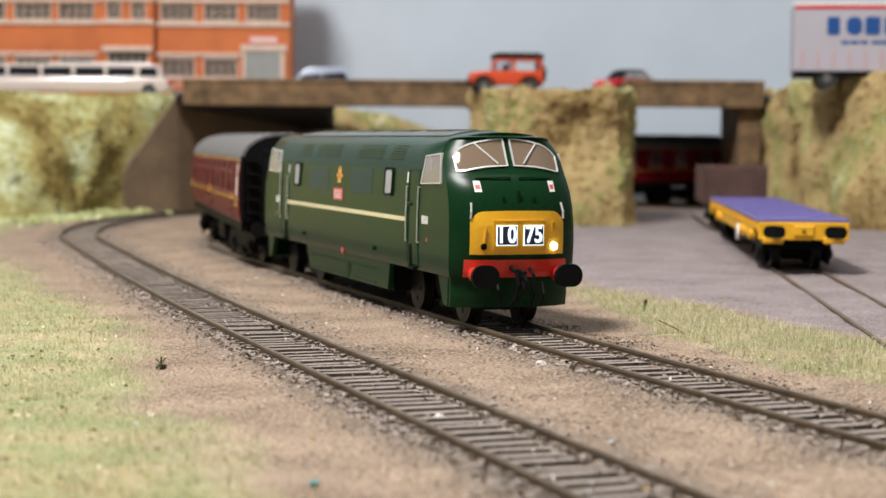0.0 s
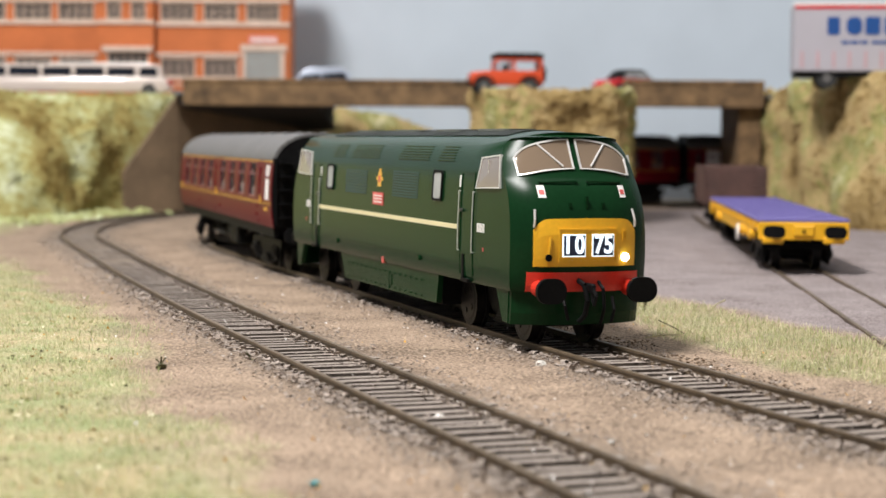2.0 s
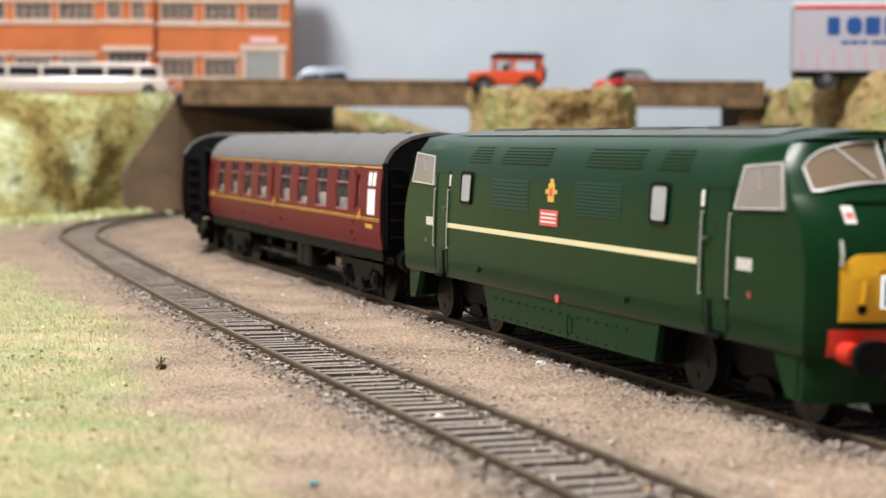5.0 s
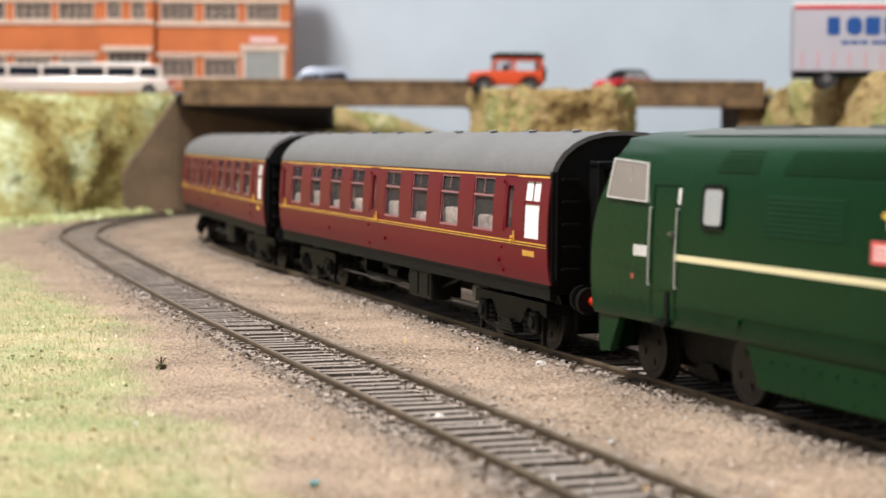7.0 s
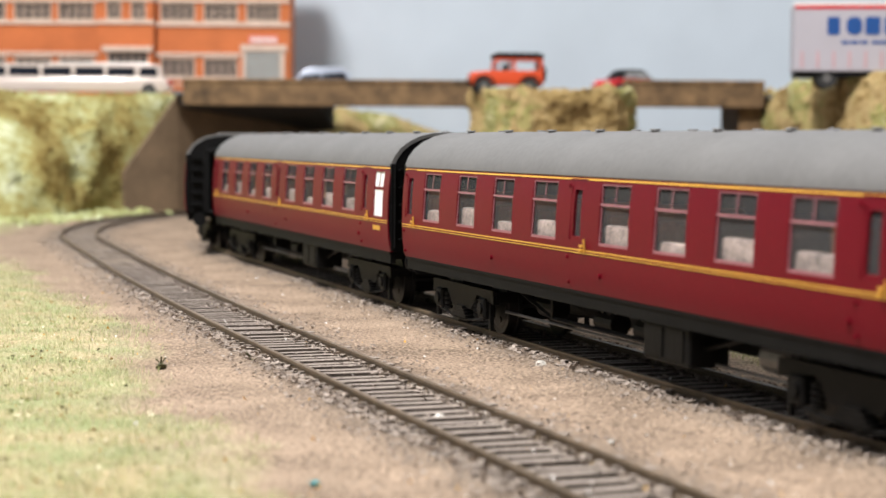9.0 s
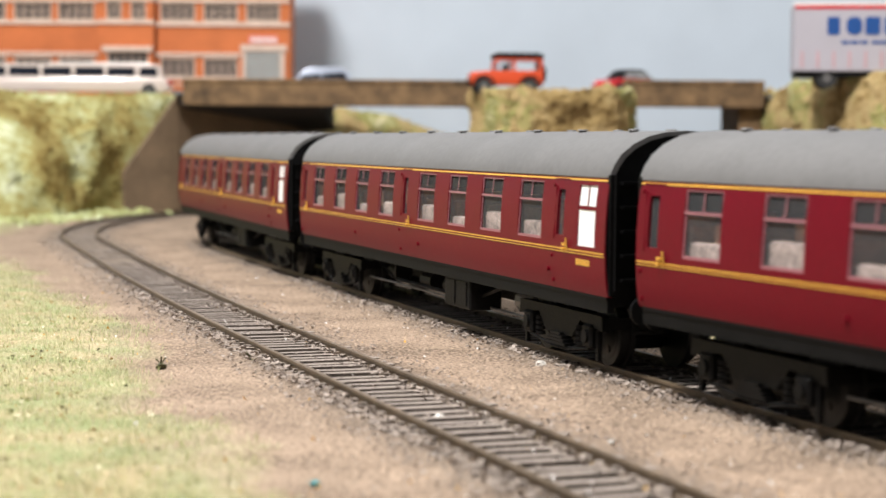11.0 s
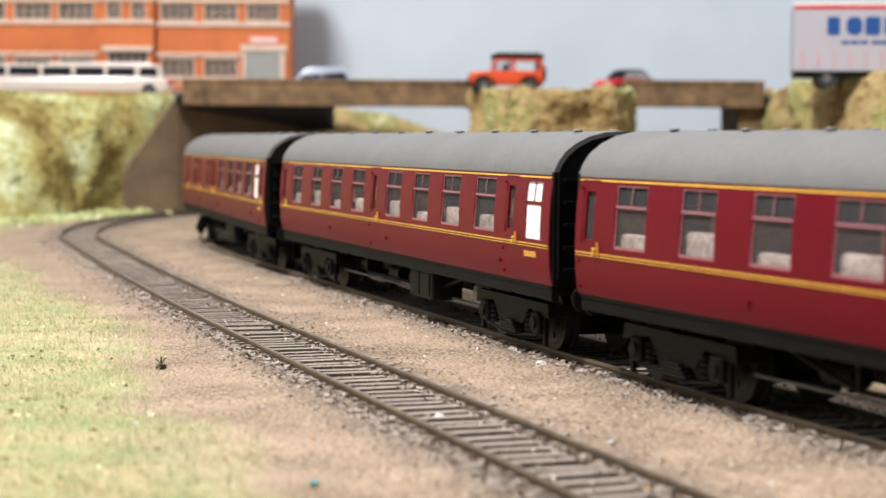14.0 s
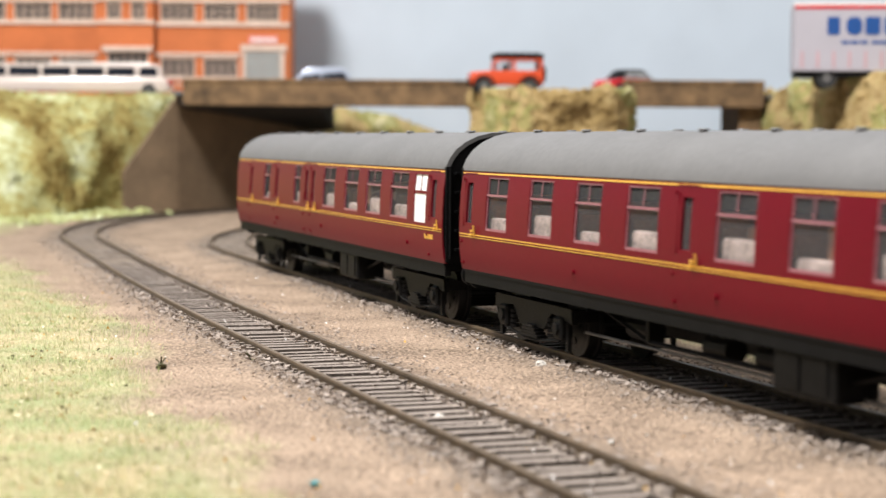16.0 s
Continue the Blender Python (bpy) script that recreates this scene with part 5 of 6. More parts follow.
def limousine():
    V = empty("stretch_limousine", "long cream-white stretch limousine parked above the bank", "car")
    car_shell("body", [(-108, 4), (64, 4), (66, 8), (65, 13), (62, 14.4), (-84, 14.4), (-106, 13), (-110, 9)], 11, LIMO, V, "cream-white bodywork", .96)
    car_shell("cabin", [(-84, 14), (62, 14), (60, 22.6), (54, 24), (-56, 24), (-66, 22.4)], 9.8, LIMO, V)
    for x0, x1 in ((-66, -50), (-48, -26), (-24, -3), (-1, 20), (22, 42), (45, 58)):
        bm = bmesh.new()
        for s in (-1, 1):
            vs = [(x0, 15.0), (x1, 15.0), (x1 - .5, 21.4), (x0 + (6 if x0 == -66 else .5), 21.4)]
            lo = [bm.verts.new((x, s * (9.95 - .09 * (z - 14)), z)) for x, z in vs]
            hi = [bm.verts.new((x, s * (8.6 - .05 * (z - 14)), z)) for x, z in vs]
            bm.faces.new(lo)
            bm.faces.new(hi[::-1])
            for k in range(4):
                bm.faces.new((lo[k], lo[(k + 1) % 4], hi[(k + 1) % 4], hi[k]))
        part("side_window", bm, CARGLASS, V, "dark tinted window")
    for x in (-90, 52):
        for y in (-11, 11):
            car_wheel(V, x, y, 5)
    for y in (-10, 7):
        boxes("tail_light", CARRED, V, "red tail light", (65.2, 66.2, y, y + 3, 9, 13), bev=.2)
    for x in (-111, 65.5):
        boxes("bumper", SILVER, V, "", (x, x + 1.5, -10, 10, 4.5, 7.5), bev=.4)
    bm = bmesh.new()
    for s in (-1, 1):
        wire(bm, [(-20, s * 7.5, 24.4), (50, s * 7.5, 24.4)], .4)
    part("roof_rail", bm, SILVER, V)
    put(V, -263, 1284, 82.6, 1.0)


def off_roader():
    V = empty("off_road_car", "orange-red boxy off-road car with black roof on the middle bank", "car")
    car_shell("body", [(-22.5, 6.5), (23, 6.5), (23, 15.5), (-6, 15.5), (-22, 14.6), (-23, 12)], 10.2, ORANGE, V, "orange-red bodywork", 1.0)
    bm = bmesh.new()
    for x0, x1 in ((-7.4, -5.8), (3.6, 5.4), (20.6, 22.8)):
        for s in (-1, 1):
            box(bm, x0, x1, s * 9.5 - .5, s * 9.5 + .5, 15.2, 23.2)
    box(bm, 22, 22.8, -10, 10, 15.2, 23.2)
    box(bm, -7.6, 22.8, -10, 10, 21.8, 23.4, bev=.3)
    part("cab_frame", bm, ORANGE, V)
    bm = bmesh.new()
    box(bm, -8.0, 23.4, -10.2, 10.2, 22.8, 26.2, bev=.9, seg=2)
    part("roof", bm, BLACK, V, "black roof")
    for k in range(6):
        boxes("roof_rack_bar", BLACK, V, "", (-4 + 4.6 * k, -3.2 + 4.6 * k, -9, 9, 26.25, 27.2))
    for s in (-1, 1):
        for x0, x1 in ((-5.8, 3.6), (5.4, 20.6)):
            bm = bmesh.new()
            bm.faces.new([bm.verts.new(p) for p in ((x0, s * 9.4, 15.5), (x1, s * 9.4, 15.5), (x1, s * 9.4, 21.9), (x0, s * 9.4, 21.9))])
            part("side_window", bm, GLASS, V)
    bm = bmesh.new()
    bm.faces.new([bm.verts.new(p) for p in ((-7, -9, 15.5), (-7, 9, 15.5), (-6.4, 9, 22), (-6.4, -9, 22))])
    part("windscreen", bm, GLASS, V)
    for x in (-14.5, 14.5):
        for s in (-1, 1):
            bm = bmesh.new()
            arc = [math.pi * k / 9 for k in range(10)]
            prism(bm, [(x + 7.4 * math.cos(t), 5.2 + 7.4 * math.sin(t)) for t in arc] + [(x + 6.2 * math.cos(t), 5.2 + 6.2 * math.sin(t)) for t in arc[::-1]], s * 9, s * 10.9, "y")
            part("wheel_arch", bm, BLACK, V)
    boxes("bumper", BLACK, V, "", (-24.6, -23, -9, 9, 6.4, 8.6), bev=.3)
    for x in (-14.5, 14.5):
        for y in (-10.4, 10.4):
            car_wheel(V, x, y, 5.4)
    bm = bmesh.new()
    cyl(bm, (23.2, 0, 14), (25.6, 0, 14), 5.2, n=20)
    part("spare_wheel", bm, TYRE, V)
    boxes("mirror", BLACK, V, "", (-7.6, -6.4, -12, -10.2, 16.6, 19), (-7.6, -6.4, 10.2, 12, 16.6, 19))
    boxes("seat", BLACK, V, "", (-1, 1, -7, -2, 12, 20), (-1, 1, 2, 7, 12, 20), bev=.4)
    put(V, 38.5, 1132, 82.1, 6)


def small_car(name, label, m, roofm, x, y, z, turn, rails=False, tall=False):
    V = empty(name, label, "car")
    car_shell("body", [(-22, 3.6), (22, 3.6), (24, 6), (23.4, 10.4), (18, 11.4), (-12, 11.6), (-23, 10), (-24.5, 7)], 9.8, m, V, "", .95)
    car_shell("cabin", [(-19, 11.2), (23, 11.2), (20, 18.4), (15, 20.6), (-5, 20.6), (-10, 19.4)] if tall else [(-13, 11.2), (20, 11.2), (13, 17.4), (9, 18.4), (-2, 18.4), (-5, 17.6)], 8.2, roofm, V, "", .9)
    for s in (-1, 1):
        for pts in (([(-14, 12.4), (1, 12.4), (1, 18.8), (-8, 18.8)], [(2, 12.4), (20, 12.4), (17, 18.8), (2, 18.8)]) if tall else ([(-10, 11.8), (1, 11.8), (1, 16.8), (-4.6, 16.8)], [(2, 11.8), (17, 11.8), (12, 16.8), (2, 16.8)])):
            bm = bmesh.new()
            q = [bm.verts.new((a, s * (8.35 - .13 * (b - 11)), b)) for a, b in pts]
            r = [bm.verts.new((a, s * (7.6 - .13 * (b - 11)), b)) for a, b in pts]
            bm.faces.new(q)
            for k in range(4):
                bm.faces.new((q[k], q[(k + 1) % 4], r[(k + 1) % 4], r[k]))
            part("side_window", bm, CARGLASS if not rails else FROSTGREY, V, "car side windows")
    for a in (-14.5, 14.5):
        for b in (-9.8, 9.8):
            car_wheel(V, a, b, 4.2, 2.2)
    boxes("light", WHITE, V, "", (-24.4, -23.4, -8.6, -6, 7.4, 9.2), (-24.4, -23.4, 6, 8.6, 7.4, 9.2), bev=.2)
    put(V, x, y, z, turn)


limousine()
off_roader()
small_car("hatchback_car", "bright red small car with black roof behind the girder", CARRED, BLACK, 131, 1290, 87, 38, True)
small_car("saloon_car", "silver-blue car parked behind the bridge girder", SILVERCAR, SILVERCAR, -90, 1288, 84.5, 4, tall=True)


PALERED = mat("faded_red_print", (0.52, 0.32, 0.34), .5, var=.1, bump=0)


def trailer():
    V = empty("lorry_trailer", "grey-white box lorry trailer with blue shapes and red stripe", "lorry")
    bm = bmesh.new()
    box(bm, 0, 176, -16.5, 16.5, 10, 50, bev=.4)
    part("box_body", bm, BOXWHITE, V, "grey-white trailer box")
    bm = bmesh.new()
    box(bm, .3, 175.7, -16.8, -16.4, 47.4, 49.4)
    part("red_stripe", bm, CARRED, V, "red top stripe")
    bm = bmesh.new()
    box(bm, -.1, 176, -16.9, 16.9, 49.4, 51.2, bev=.3)
    part("roof", bm, WHITE, V)
    for k, (w, g) in enumerate(((7.4, 0), (9.4, 0), (8.8, 0), (9.2, 0))):
        x0 = 19.5 + 11.2 * k
        bm = bmesh.new()
        prism(bm, [(x0 + w / 2 + a, 37.2 + b) for a, b in rounded(w, 10.8, 1.4 if k != 1 else 4)], -16.95, -16.4, "y")
        part("blue_shape", bm, BLUE, V, "bold blue block")
    bm = bmesh.new()
    for x in (28, 33.5, 39, 46, 51, 56):
        box(bm, x, x + 4.4, -16.85, -16.4, 26.4, 28.4)
    part("lettering_bar", bm, BLUE, V)
    for k in range(18):
        boxes("buckle_strap", PALERED, V, "", (4 + 9.4 * k, 5.6 + 9.4 * k, -16.8, -16.4, 12, 22))
    boxes("chassis", BLACK, V, "", (1, 175, -15, 15, 6.6, 9.95))
    for x in (122, 138, 154, 20):
        for y in (-15, 15):
            car_wheel(V, x, y, 6.2, 4)
    put(V, 213, 1095, 86.6, -7)


trailer()


# ---- factory ----
def factory():
    F = empty("factory_building", "orange-brick factory with pale stone bands and many-paned windows", "building")
    y0 = 1384.0
    X = lambda px, d=y0: (px - 784) / 3147 * d
    Z = lambda py, d=y0: 53.28 + (249.2 - py) / 3147 * d
    z0 = 82.6
    top = 214.0

    def wall(x0, x1, y, ops, depth=14):
        bm = bmesh.new()
        xs = sorted({x0, x1, *[o[0] for o in ops], *[o[1] for o in ops]})
        zs = sorted({z0, top, *[o[2] for o in ops], *[o[3] for o in ops]})
        for a, b in zip(xs, xs[1:]):
            for c, d in zip(zs, zs[1:]):
                if not any(o[0] < (a + b) / 2 < o[1] and o[2] < (c + d) / 2 < o[3] for o in ops):
                    box(bm, a, b, y, y + 3, c, d)
        bmesh.ops.remove_doubles(bm, verts=bm.verts, dist=.01)
        part("brick_wall", bm, BRICK, F, "orange brick wall")
        for o in ops:
            window(*o[:4], y, o[4] if len(o) > 4 else 4)

    def window(x0, x1, a, b, y, n):
        bm = bmesh.new()
        for q in ((x0 - .9, x1 + .9, a - 1.6, a), (x0 - .9, x1 + .9, b, b + 1.4), (x0 - .9, x0, a, b), (x1, x1 + .9, a, b)):
            box(bm, q[0], q[1], y - .9, y + 1.6, q[2], q[3])
        w = part("window", bm, STONE, F, "window with pale stone surround")
        bm = bmesh.new()
        t = .28
        for k in range(n + 1):
            x = x0 + (x1 - x0) * k / n
            box(bm, x - t, x + t, y + .6, y + 1.4, a, b)
        for k in range(4):
            z = a + (b - a) * k / 3
            box(bm, x0, x1, y + .55, y + 1.45, z - t, z + t)
        part("glazing_grid", bm, STONE, w)
        bm = bmesh.new()
        box(bm, x0, x1, y + 1.7, y + 2.2, a, b)
        part("pane", bm, WINDARK, w, "dark pane")
    # right wing
    up, lo = (Z(40), Z(12)), (Z(139), Z(109))
    up2 = (up[0] + 42.3 + 6, up[1] + 42.3 + 6)
    ops = []
    for a, b in ((286, 343), (362, 418), (437, 492)):
        ops += [(X(a), X(b), *up), (X(a), X(b), *up2)]
    for a, b in ((286, 343), (362, 418)):
        ops.append((X(a), X(b), *lo))
    wall(X(270), X(512), y0, ops)
    # middle bay stands forward
    y1 = y0 - 9
    wall(X(178), X(275), y1, [(X(195), X(217), *up, 2), (X(238), X(260), *up, 2), (X(195), X(217), *up2, 2), (X(238), X(260), *up2, 2), (X(196), X(264), Z(165), Z(98), 5)])
    # left wing
    ops = []
    for a, b in ((28, 90), (106, 165), (-60, 10)):
        ops += [(X(a), X(b), *up), (X(a), X(b), *up2), (X(a), X(b), *lo)]
    wall(X(-120), X(178), y0 + 1, ops)
    for a, b, y, py0, py1 in ((265, 512, y0, 44, 52), (178, 276, y1, 42, 50), (-120, 178, y0 + 1, 43, 50), (265, 512, y0, 3, 10), (178, 276, y1, 4, 10), (-120, 178, y0 + 1, 5, 11), (272, 425, y0, 98, 104), (-120, 178, y0 + 1, 98, 104), (272, 425, y0, 140, 145)):
        bm = bmesh.new()
        box(bm, X(a), X(b), y - 1.5, y - .05, Z(py1), Z(py0), bev=.2)
        part("stone_band", bm, STONE, F, "pale stone string course")
    bm = bmesh.new()
    box(bm, X(185), X(274), y1 - 2.4, y1 - .1, Z(98), Z(88), bev=.3)
    part("entrance_lintel", bm, STONE, F)
    # loading door
    bm = bmesh.new()
    box(bm, X(425), X(507), y0 - 2.2, y0 - .1, Z(95), Z(83), bev=.3)
    box(bm, X(428), X(434), y0 - 1.8, y0 - .1, z0, Z(95))
    box(bm, X(495), X(503), y0 - 1.8, y0 - .1, z0, Z(95))
    d = part("loading_door", bm, STONE, F, "pale stone doorway")
    for k in range(12):
        bm = bmesh.new()
        a = z0 + (Z(95) - z0) * k / 12
        box(bm, X(434.5), X(494.5), y0 - .9, y0 - .15, a, a + (Z(95) - z0) / 12 - .2)
        part("shutter_slat", bm, GREYDOOR, d)
    bm = bmesh.new()
    prism(bm, [((X(437) + X(493)) / 2 + a, (Z(66) + Z(82)) / 2 + b) for a, b in rounded(X(491) - X(440), Z(67) - Z(81), 1.2)], y0 - 1.2, y0 - .1, "y")
    part("sign", bm, SIGNRED, F, "small red sign board")
    bm = bmesh.new()
    for k in range(6):
        a = X(444) + k * 3.4
        box(bm, a, a + 2.4, y0 - 1.5, y0 - 1.1, Z(78), Z(71))
    part("lettering_bar", bm, WHITE, F)
    bm = bmesh.new()
    box(bm, X(-120), X(512), y0 + 4.1, y0 + 42, z0, top)
    part("inner_block", bm, BRICK, F)
    bm = bmesh.new()
    box(bm, X(-120) - 2, X(512) + 1.5, y0 - 2, y0 + 44, top, top + 4, bev=.4)
    part("roof", bm, STONE, F)
    # low wall in front
    W = empty("low_wall", "low orange brick wall with pale coping beside the factory", "wall")
    bm = bmesh.new()
    box(bm, X(290), X(342), 1338, 1341, z0, 93)
    part("wall_body", bm, BRICK, W)
    bm = bmesh.new()
    box(bm, X(290) - .5, X(342) + .5, 1337.4, 1341.6, 93.05, 94.4, bev=.2)
    part("coping", bm, STONE, W)


SIGNRED = mat("pale_red_sign", (0.70, 0.22, 0.18), 0.6, var=0.1, size=4, bump=0)
factory()


# ---- loose chips, grass and litter on the ground ----
def chips(name, n, m, label, accept, size, seed, box_=(-200, 200, 215, 900), zlift=0.0):
    rnd = np.random.RandomState(seed)
    verts, faces = [], []
    k = 0
    while k < n:
        # closer ground gets more chips
        y = box_[2] + (box_[3] - box_[2]) * rnd.rand() ** 1.6
        x = box_[0] + (box_[1] - box_[0]) * rnd.rand()
        if abs(x) > y * 0.27 or not accept(x, y, rnd.rand()):
            k += 0.2
            continue
        k += 1
        r = size * rnd.uniform(.5, 1.3)
        p = rnd.uniform(-1, 1, (4, 3))
        p /= np.linalg.norm(p, axis=1)[:, None]
        g = 0.55 * noise.noise((x / 14, y / 14, 0)) + 1.3 * noise.noise((x / 60, y / 60, 5)) + 0.35 * noise.noise((x / 4, y / 4, 9))
        if name == "ballast_chips":
            g = 0.2
        o = len(verts)
        verts += [((x + r * a) * .001, (y + r * b) * .001, (g * .7 + 1.7 + zlift + r * (.25 + .55 * c)) * .001) for a, b, c in p]
        faces += [(o, o + 1, o + 2), (o, o + 2, o + 3), (o, o + 3, o + 1), (o + 1, o + 3, o + 2)]
    return stuff(name, verts, faces, m, label, "gravel")


chips("sand_grains", 60000, SAND, "fine sandy ground grains between the tracks", lambda x, y, q: near_track(x, y) > 17 and zone(x, y)[0] < .6 and zone(x, y)[1] < .5, .30, 1)
chips("ballast_chips", 15000, BALLAST, "grey-brown ballast chips along the tracks", lambda x, y, q: 15 < near_track(x, y) < 22 or (near_track(x, y) < 15 and q < .12), .58, 2, zlift=.9)
chips("ballast_chips", 16000, BALLAST, "pale grey ballast heaped against the rails",
      lambda x, y, q: 3.2 + 5 * q < side_of_a(x, y) < 8.3 or -15.5 < side_of_a(x, y) < -9.8 or 3.5 + 5 * q < side_of_b(x, y) < 8.3 or -15.5 < side_of_b(x, y) < -9.8, .85, 12, (-140, 110, 215, 640), 1.1)
chips("brown_soil", 5000, mat("brown_soil_grains", (0.10, 0.058, 0.028), .9, var=.4, size=2, bump=.2), "dark brown soil beside the running line",
      lambda x, y, q: 11 < side_of_b(x, y) < 13 + 16 * noise.noise((x / 22, y / 22, 6.0)) + 8 * q, .5, 14, (10, 110, 330, 640), .7)
chips("yard_grit", 14000, mat("grey_yard_grit", (0.30, 0.245, 0.235), .9, var=.4, size=3, bump=.2), "grey-mauve yard grit", lambda x, y, q: zone(x, y)[1] > .5, .4, 3, (30, 240, 380, 900), .8)


def tufts(name, n, m, label, accept, hgt, seed, area_):
    rnd = np.random.RandomState(seed)
    verts, faces = [], []
    k = 0
    while k < n:
        y = area_[2] + (area_[3] - area_[2]) * rnd.rand() ** 1.5
        x = area_[0] + (area_[1] - area_[0]) * rnd.rand()
        k += .25
        if abs(x) > y * .28 or rnd.rand() > accept(x, y):
            continue
        k += .75
        h = hgt * rnd.uniform(.4, 1.3)
        a, lean = rnd.uniform(0, 6.28), rnd.uniform(.2, 1.5)
        dx, dy = math.cos(a), math.sin(a)
        g = 1.3 * noise.noise((x / 60, y / 60, 5)) + (2.2 if x < 0 else 2.0 + 1.9 * soft_yard(x, y))
        w = .09
        o = len(verts)
        for out, up, half in ((0, 0, w), (h * lean * .5, h * .7, w * .8), (h * lean, h * (1.1 - .45 * lean), 0)):
            for side in ((-1, 1) if half else (0,)):
                verts.append(((x + dx * out - dy * half * side) * .001, (y + dy * out + dx * half * side) * .001, (g + up) * .001))
        faces += [(o, o + 1, o + 3, o + 2), (o + 2, o + 3, o + 4)]
    return stuff(name, verts, faces, m, label, "grass")


tufts("static_grass", 22000, GRASS, "pale green static grass fibres", lambda x, y: zone(x, y)[0], 1.7, 5, (-230, 0, 215, 800))
tufts("static_grass", 14000, GRASS, "greenish static grass strip beside the yard", lambda x, y: zone(x, y)[0], 2.2, 7, (30, 140, 330, 650))
tufts("straw_grass", 14000, STRAW, "straw-coloured dry grass fibres", lambda x, y: zone(x, y)[0] ** 2, 2.3, 6, (-230, 0, 215, 800))
tufts("straw_grass", 9000, STRAW, "dry straw fibres in the strip beside the yard", lambda x, y: zone(x, y)[0] ** 2, 2.8, 8, (30, 140, 330, 650))



OCHRE = mat("ochre_crumbs", (0.36, 0.22, 0.06), .85, var=.3, size=2, bump=.2)
OLIVE = mat("olive_crumbs", (0.13, 0.125, 0.05), .85, var=.3, size=2, bump=.2)
PALEBIT = mat("pale_straw_crumbs", (0.70, 0.64, 0.44), .6, var=.2, size=2, bump=.2)
for seed, (m, count, words) in enumerate(((OCHRE, 1500, "ochre foam crumbs in the grass"), (OLIVE, 1300, "olive foam crumbs in the grass"), (PALEBIT, 2600, "pale straw crumbs in the grass"))):
    chips("grass_crumbs", count, m, words, lambda x, y, q: zone(x, y)[0] > .5 and q < .4 + noise.noise((x / 16, y / 16, 4.0 + seed)), .62, 21 + seed, (-230, 140, 215, 820), 1.2)


def foot_tufts():
    """Pale green tufts heaped along the foot of the western bank."""
    rnd = random.Random(31)
    line = [(-420, 985), (-300, 1030), (-256, 1092), (-236, 1180), (-226, 1216)]
    verts, faces = [], []
    for _ in range(620):
        k = rnd.random() * 3.999
        a, b = Vector(line[int(k)]), Vector(line[int(k) + 1])
        c = a.lerp(b, k % 1) + Vector((rnd.gauss(0, 17), rnd.gauss(-4, 15)))
        r = rnd.uniform(.8, 3.8) * rnd.uniform(.6, 1.2)
        z = 1.5 + r * .2
        o, n = len(verts), 9
        for ring, (rr, up) in enumerate(((1, 0), (.85, .45), (.45, .8))):
            for q in range(n):
                t = 6.283 * q / n + ring * .3
                w = r * rr * rnd.uniform(.7, 1.25)
                verts.append(((c.x + w * math.cos(t)) * .001, (c.y + w * math.sin(t)) * .001, (z + r * up * rnd.uniform(.7, 1.3)) * .001))
        verts.append((c.x * .001, c.y * .001, (z + r) * .001))
        for ring in (0, 1):
            faces += [(o + ring * n + q, o + ring * n + (q + 1) % n, o + ring * n + n + (q + 1) % n, o + ring * n + n + q) for q in range(n)]
        faces += [(o + 2 * n + q, o + 2 * n + (q + 1) % n, o + 3 * n) for q in range(n)]
    stuff("foot_tufts", verts, faces, PALEGREEN, "pale green tufts along the foot of the bank", "foliage")


PALEGREEN = foliage("pale_green_tufts", [(0.24, 0.22, 0.085), (0.40, 0.42, 0.19), (0.52, 0.56, 0.31), (0.64, 0.68, 0.46)])
foot_tufts()


# ---- small litter on the ground ----
def pebble(name, x, y, r, m, label, seed, stalks=0):
    rnd = random.Random(seed)
    bm = bmesh.new()
    bmesh.ops.create_icosphere(bm, subdivisions=2, radius=r)
    for v in bm.verts:
        v.co *= 1 + .5 * noise.noise(v.co * 1.3 / r + Vector((seed, 0, 0)))
        v.co.z = max(v.co.z * .7, -.4 * r)
    for _ in range(stalks):
        a, h = rnd.uniform(0, 6.28), rnd.uniform(1, 2.2) * r
        wire(bm, [(0, 0, 0), (math.cos(a) * r * .6, math.sin(a) * r * .6, h * .7), (math.cos(a) * r * 1.3, math.sin(a) * r * 1.3, h)], .18, 4)
    ob = part(name, bm, m, None, "", True)
    put(ob, x, y, 1.9 + .4 * r, rnd.uniform(0, 360))
    tagged(ob, label, name.replace("_", " "))


DARKMOSS = mat("dark_moss", (0.075, 0.07, 0.03), .9, var=.4, size=2, bump=.5)
CLEAR = mat("dried_glue", (0.55, 0.52, 0.47), .2, var=.2, size=2, bump=.3)
pebble("moss_tuft", -63, 396, 1.2, DARKMOSS, "small dark dry moss tuft on the sand", 1, 3)
pebble("moss_tuft", -44, 407, 1.0, DARKMOSS, "tiny dark moss tuft beside the near rail", 2, 3)
for k, (x, y, r) in enumerate(((16.5, 432, 1.0), (22.5, 404, 1.3), (25, 409, .8), (-.5, 325, 1.1), (29, 300, .8))):
    pebble("glue_blob", x, y, r, CLEAR, "shiny dried glue blob beside the rail", 5 + k)


TURQUOISE = mat("turquoise_paint_flake", (0.06, 0.30, 0.33), .5, var=.2, size=2, bump=.1)
for k, (x, y) in enumerate(((-18.9, 261.9), (12.7, 263.0))):
    pebble("paint_flake", x, y, .75, TURQUOISE, "small turquoise paint flake on the ground", 31 + k)


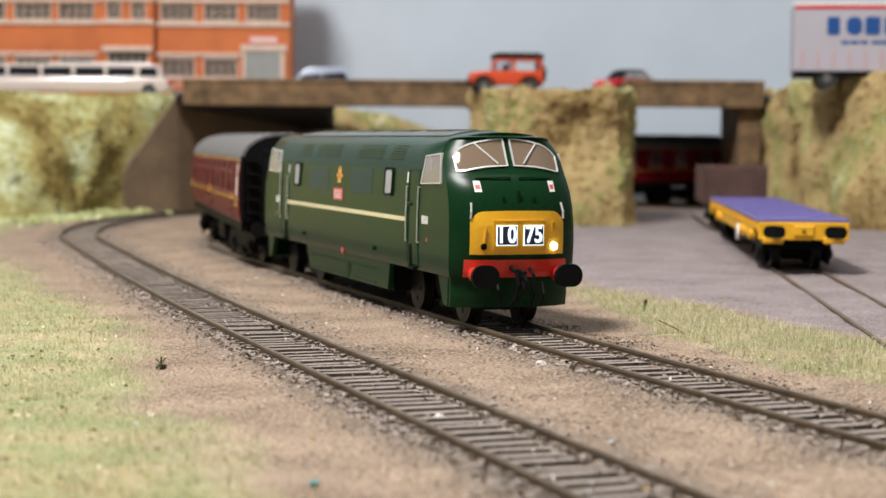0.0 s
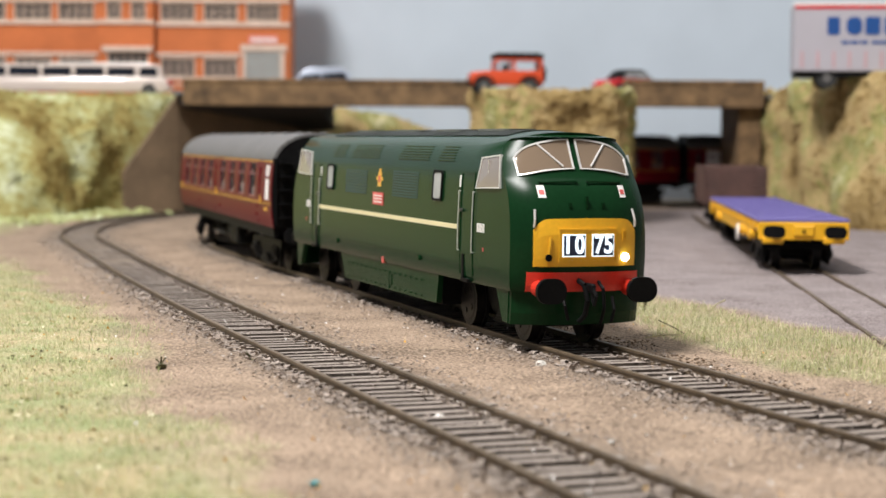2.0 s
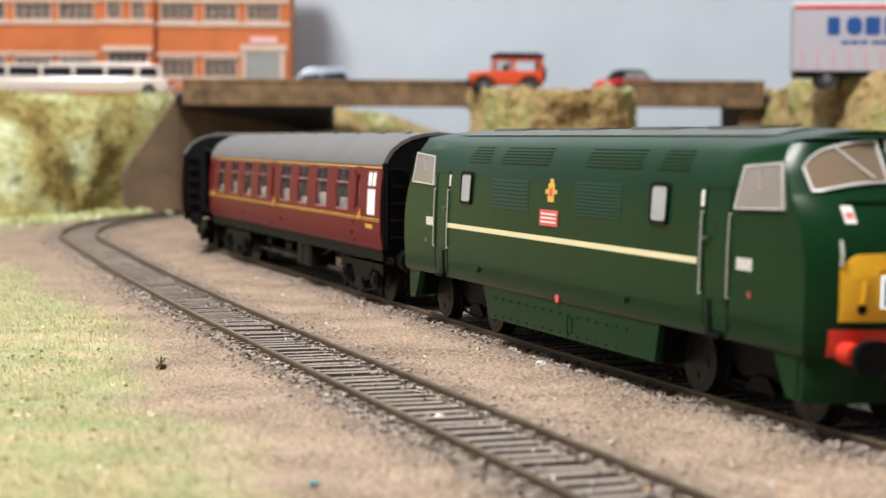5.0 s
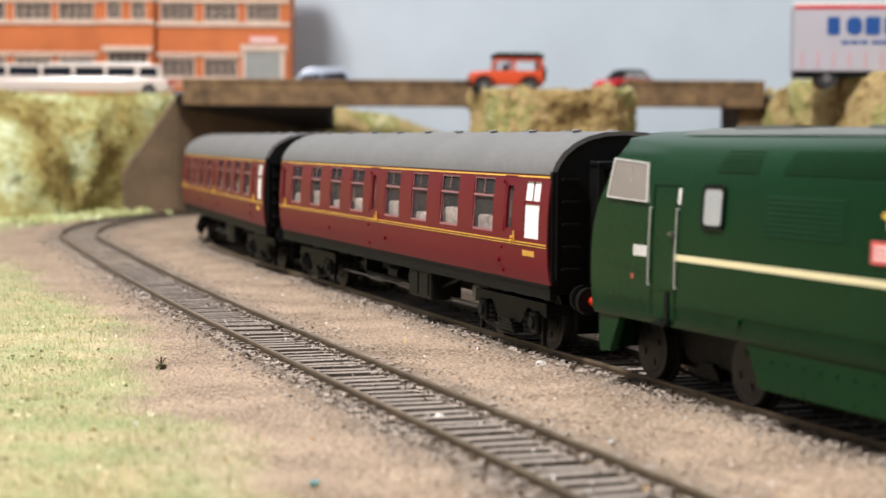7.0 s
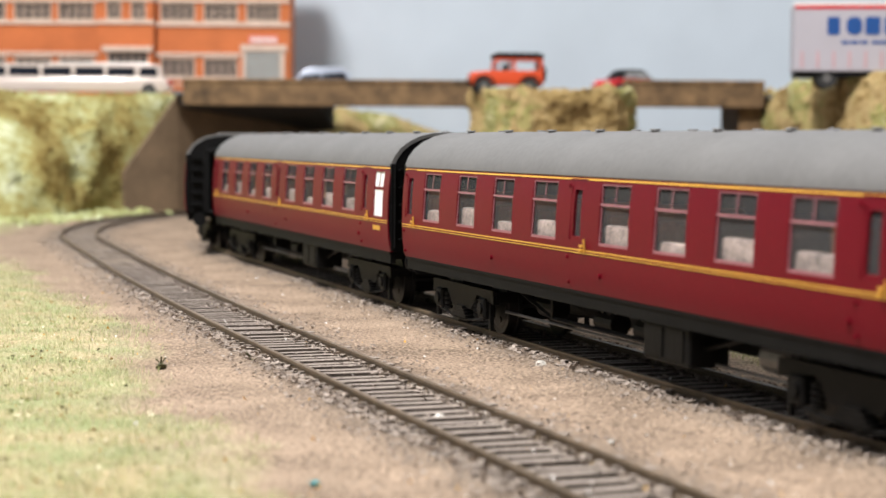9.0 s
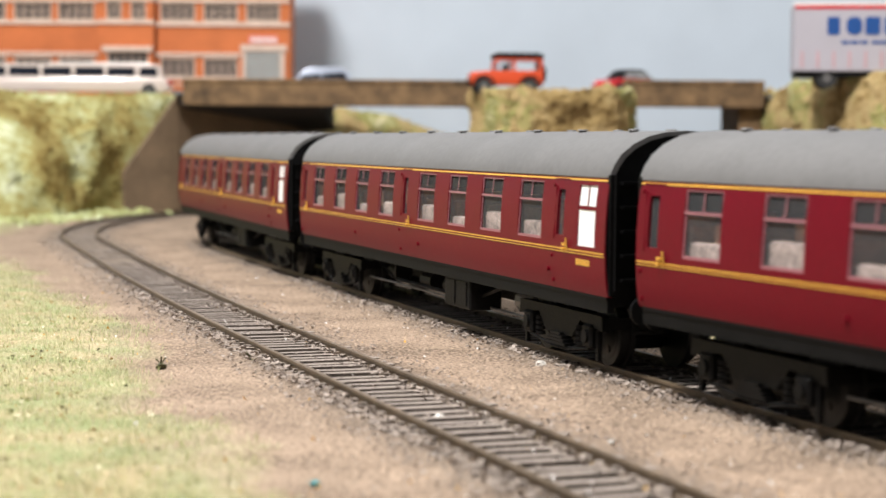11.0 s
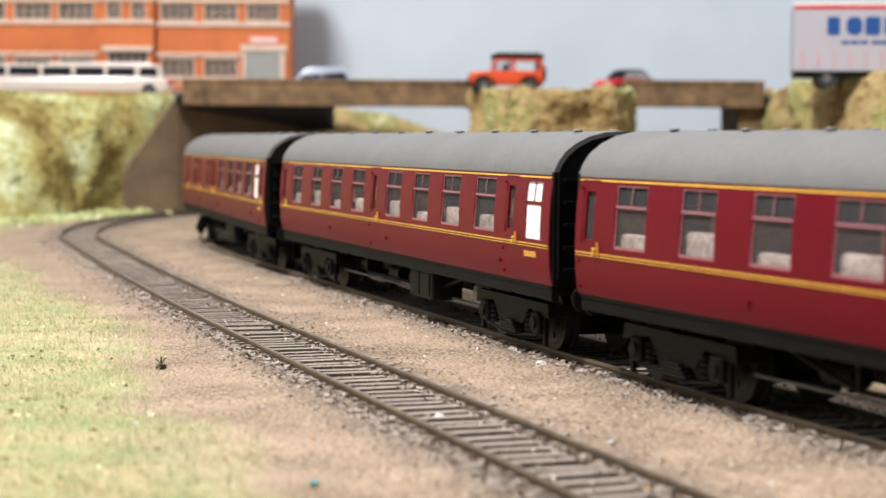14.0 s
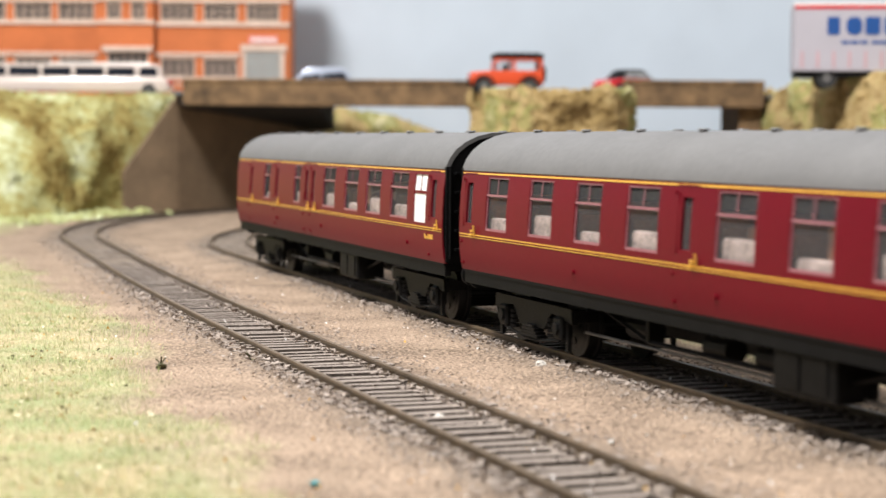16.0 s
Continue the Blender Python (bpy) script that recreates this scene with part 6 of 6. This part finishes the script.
def stick(x0, y0, z0, x1, y1, z1, r, m, label):
    bm = bmesh.new()
    wire(bm, [(x0, y0, z0), ((x0 + x1) / 2, (y0 + y1) / 2 + .4, (z0 + z1) / 2 + .3), (x1, y1, z1)], r, 5)
    tagged(part("twig", bm, m), label, "twig")


stick(60, 527, 3, 60.5, 527, 6.5, .5, DARKMOSS, "short dark green twig standing in the grass strip")
stick(78, 522, 3.6, 84, 527, 6.5, .22, STRAW, "pale straw stalk leaning over the yard edge")
stick(52, 455, 3, 61, 452, 4.2, .16, STRAW, "fallen pale straw stalk by the track")
stick(66, 470, 1.5, 58, 476, 5.5, .16, DARKMOSS, "thin dark stalk in the grass strip")


def specks(n, seed):
    rnd = np.random.RandomState(seed)
    for m, label, share in ((WHITE, "scattered white specks on the ground", .7), (GOLD, "scattered orange specks on the ground", .3)):
        verts, faces = [], []
        for _ in range(int(n * share)):
            y = 230 + 420 * rnd.rand() ** 1.4
            x = rnd.uniform(-.26, .26) * y
            r = rnd.uniform(.2, .55)
            p = rnd.uniform(-1, 1, (4, 3)) * r
            o = len(verts)
            verts += [((x + a) * .001, (y + b) * .001, (3.1 + .9 * noise.noise((x / 60, y / 60, 5)) + c) * .001) for a, b, c in p]
            faces += [(o, o + 1, o + 2), (o, o + 2, o + 3), (o, o + 3, o + 1), (o + 1, o + 3, o + 2)]
        stuff("ground_specks", verts, faces, m, label, "litter")


specks(420, 9)


# ---- motion of the train ----
FRONT = [(0, 6.5), (0.5, -1.4), (1, -11.8), (1.5, -23.9), (2, -38.5), (2.5, -56.2), (3, -76.8), (3.5, -98.2), (4, -120.6), (4.2, -130), (5, -171), (5.8, -221), (6.5, -267), (7, -302), (7.5, -338.3), (8, -377), (8.5, -416), (9, -453), (10.2, -546), (11.5, -644.9), (12, -683.5), (12.5, -725.5), (13, -767.5), (13.5, -808.5), (14, -851), (14.5, -894.2), (15, -944.2), (15.5, -998), (16, -1050.5)]


def front_at(t):
    """Where the train's front is: a smooth curve through FRONT."""
    ts, ss = [a for a, _ in FRONT], [b for _, b in FRONT]
    k = min(max(int(np.searchsorted(ts, t)) - 1, 0), len(ts) - 2)

    def slope(i):
        i0, i1 = max(i - 1, 0), min(i + 1, len(ts) - 1)
        return (ss[i1] - ss[i0]) / (ts[i1] - ts[i0])
    h = ts[k + 1] - ts[k]
    u = (t - ts[k]) / h
    return ((2 * u ** 3 - 3 * u ** 2 + 1) * ss[k] + (u ** 3 - 2 * u ** 2 + u) * h * slope(k) + (-2 * u ** 3 + 3 * u ** 2) * ss[k + 1] + (u ** 3 - u ** 2) * h * slope(k + 1))


def motions():
    for thing, bogies, back, length, off in TRAIN:
        rows, turns = [], {b: [] for b in bogies}
        for i in range(65):
            t = i * 0.25
            s = front_at(t) + back + length / 2
            (fp, fd), (rp, rd) = track_b(s - off), track_b(s + off)
            mid, way = (fp + rp) / 2, fp - rp
            yaw = math.degrees(math.atan2(way.y, way.x))
            rows.append((t, pose(mid.x * .001, mid.y * .001, RT + rise_b(s) * .001, 0, 0, yaw)))
            for b in bogies:
                ahead = b.location.x > 0
                d = fd if ahead else rd
                turn = (math.degrees(math.atan2(-d.y, -d.x)) - yaw + 180) % 360 - 180
                turns[b].append((t, pose(off * .001 * (1 if ahead else -1), 0, 0, 0, 0, turn)))
        walk(thing, rows)
        for b in bogies:
            walk(b, turns[b])
            for w in b.children:
                x, r = w.location.x, w.location.z
                walk(w, [(i * .1, pose(x, 0, r, 0, math.degrees(-(front_at(i * .1) - front_at(0)) * .001 / r), 0)) for i in range(161)])


motions()
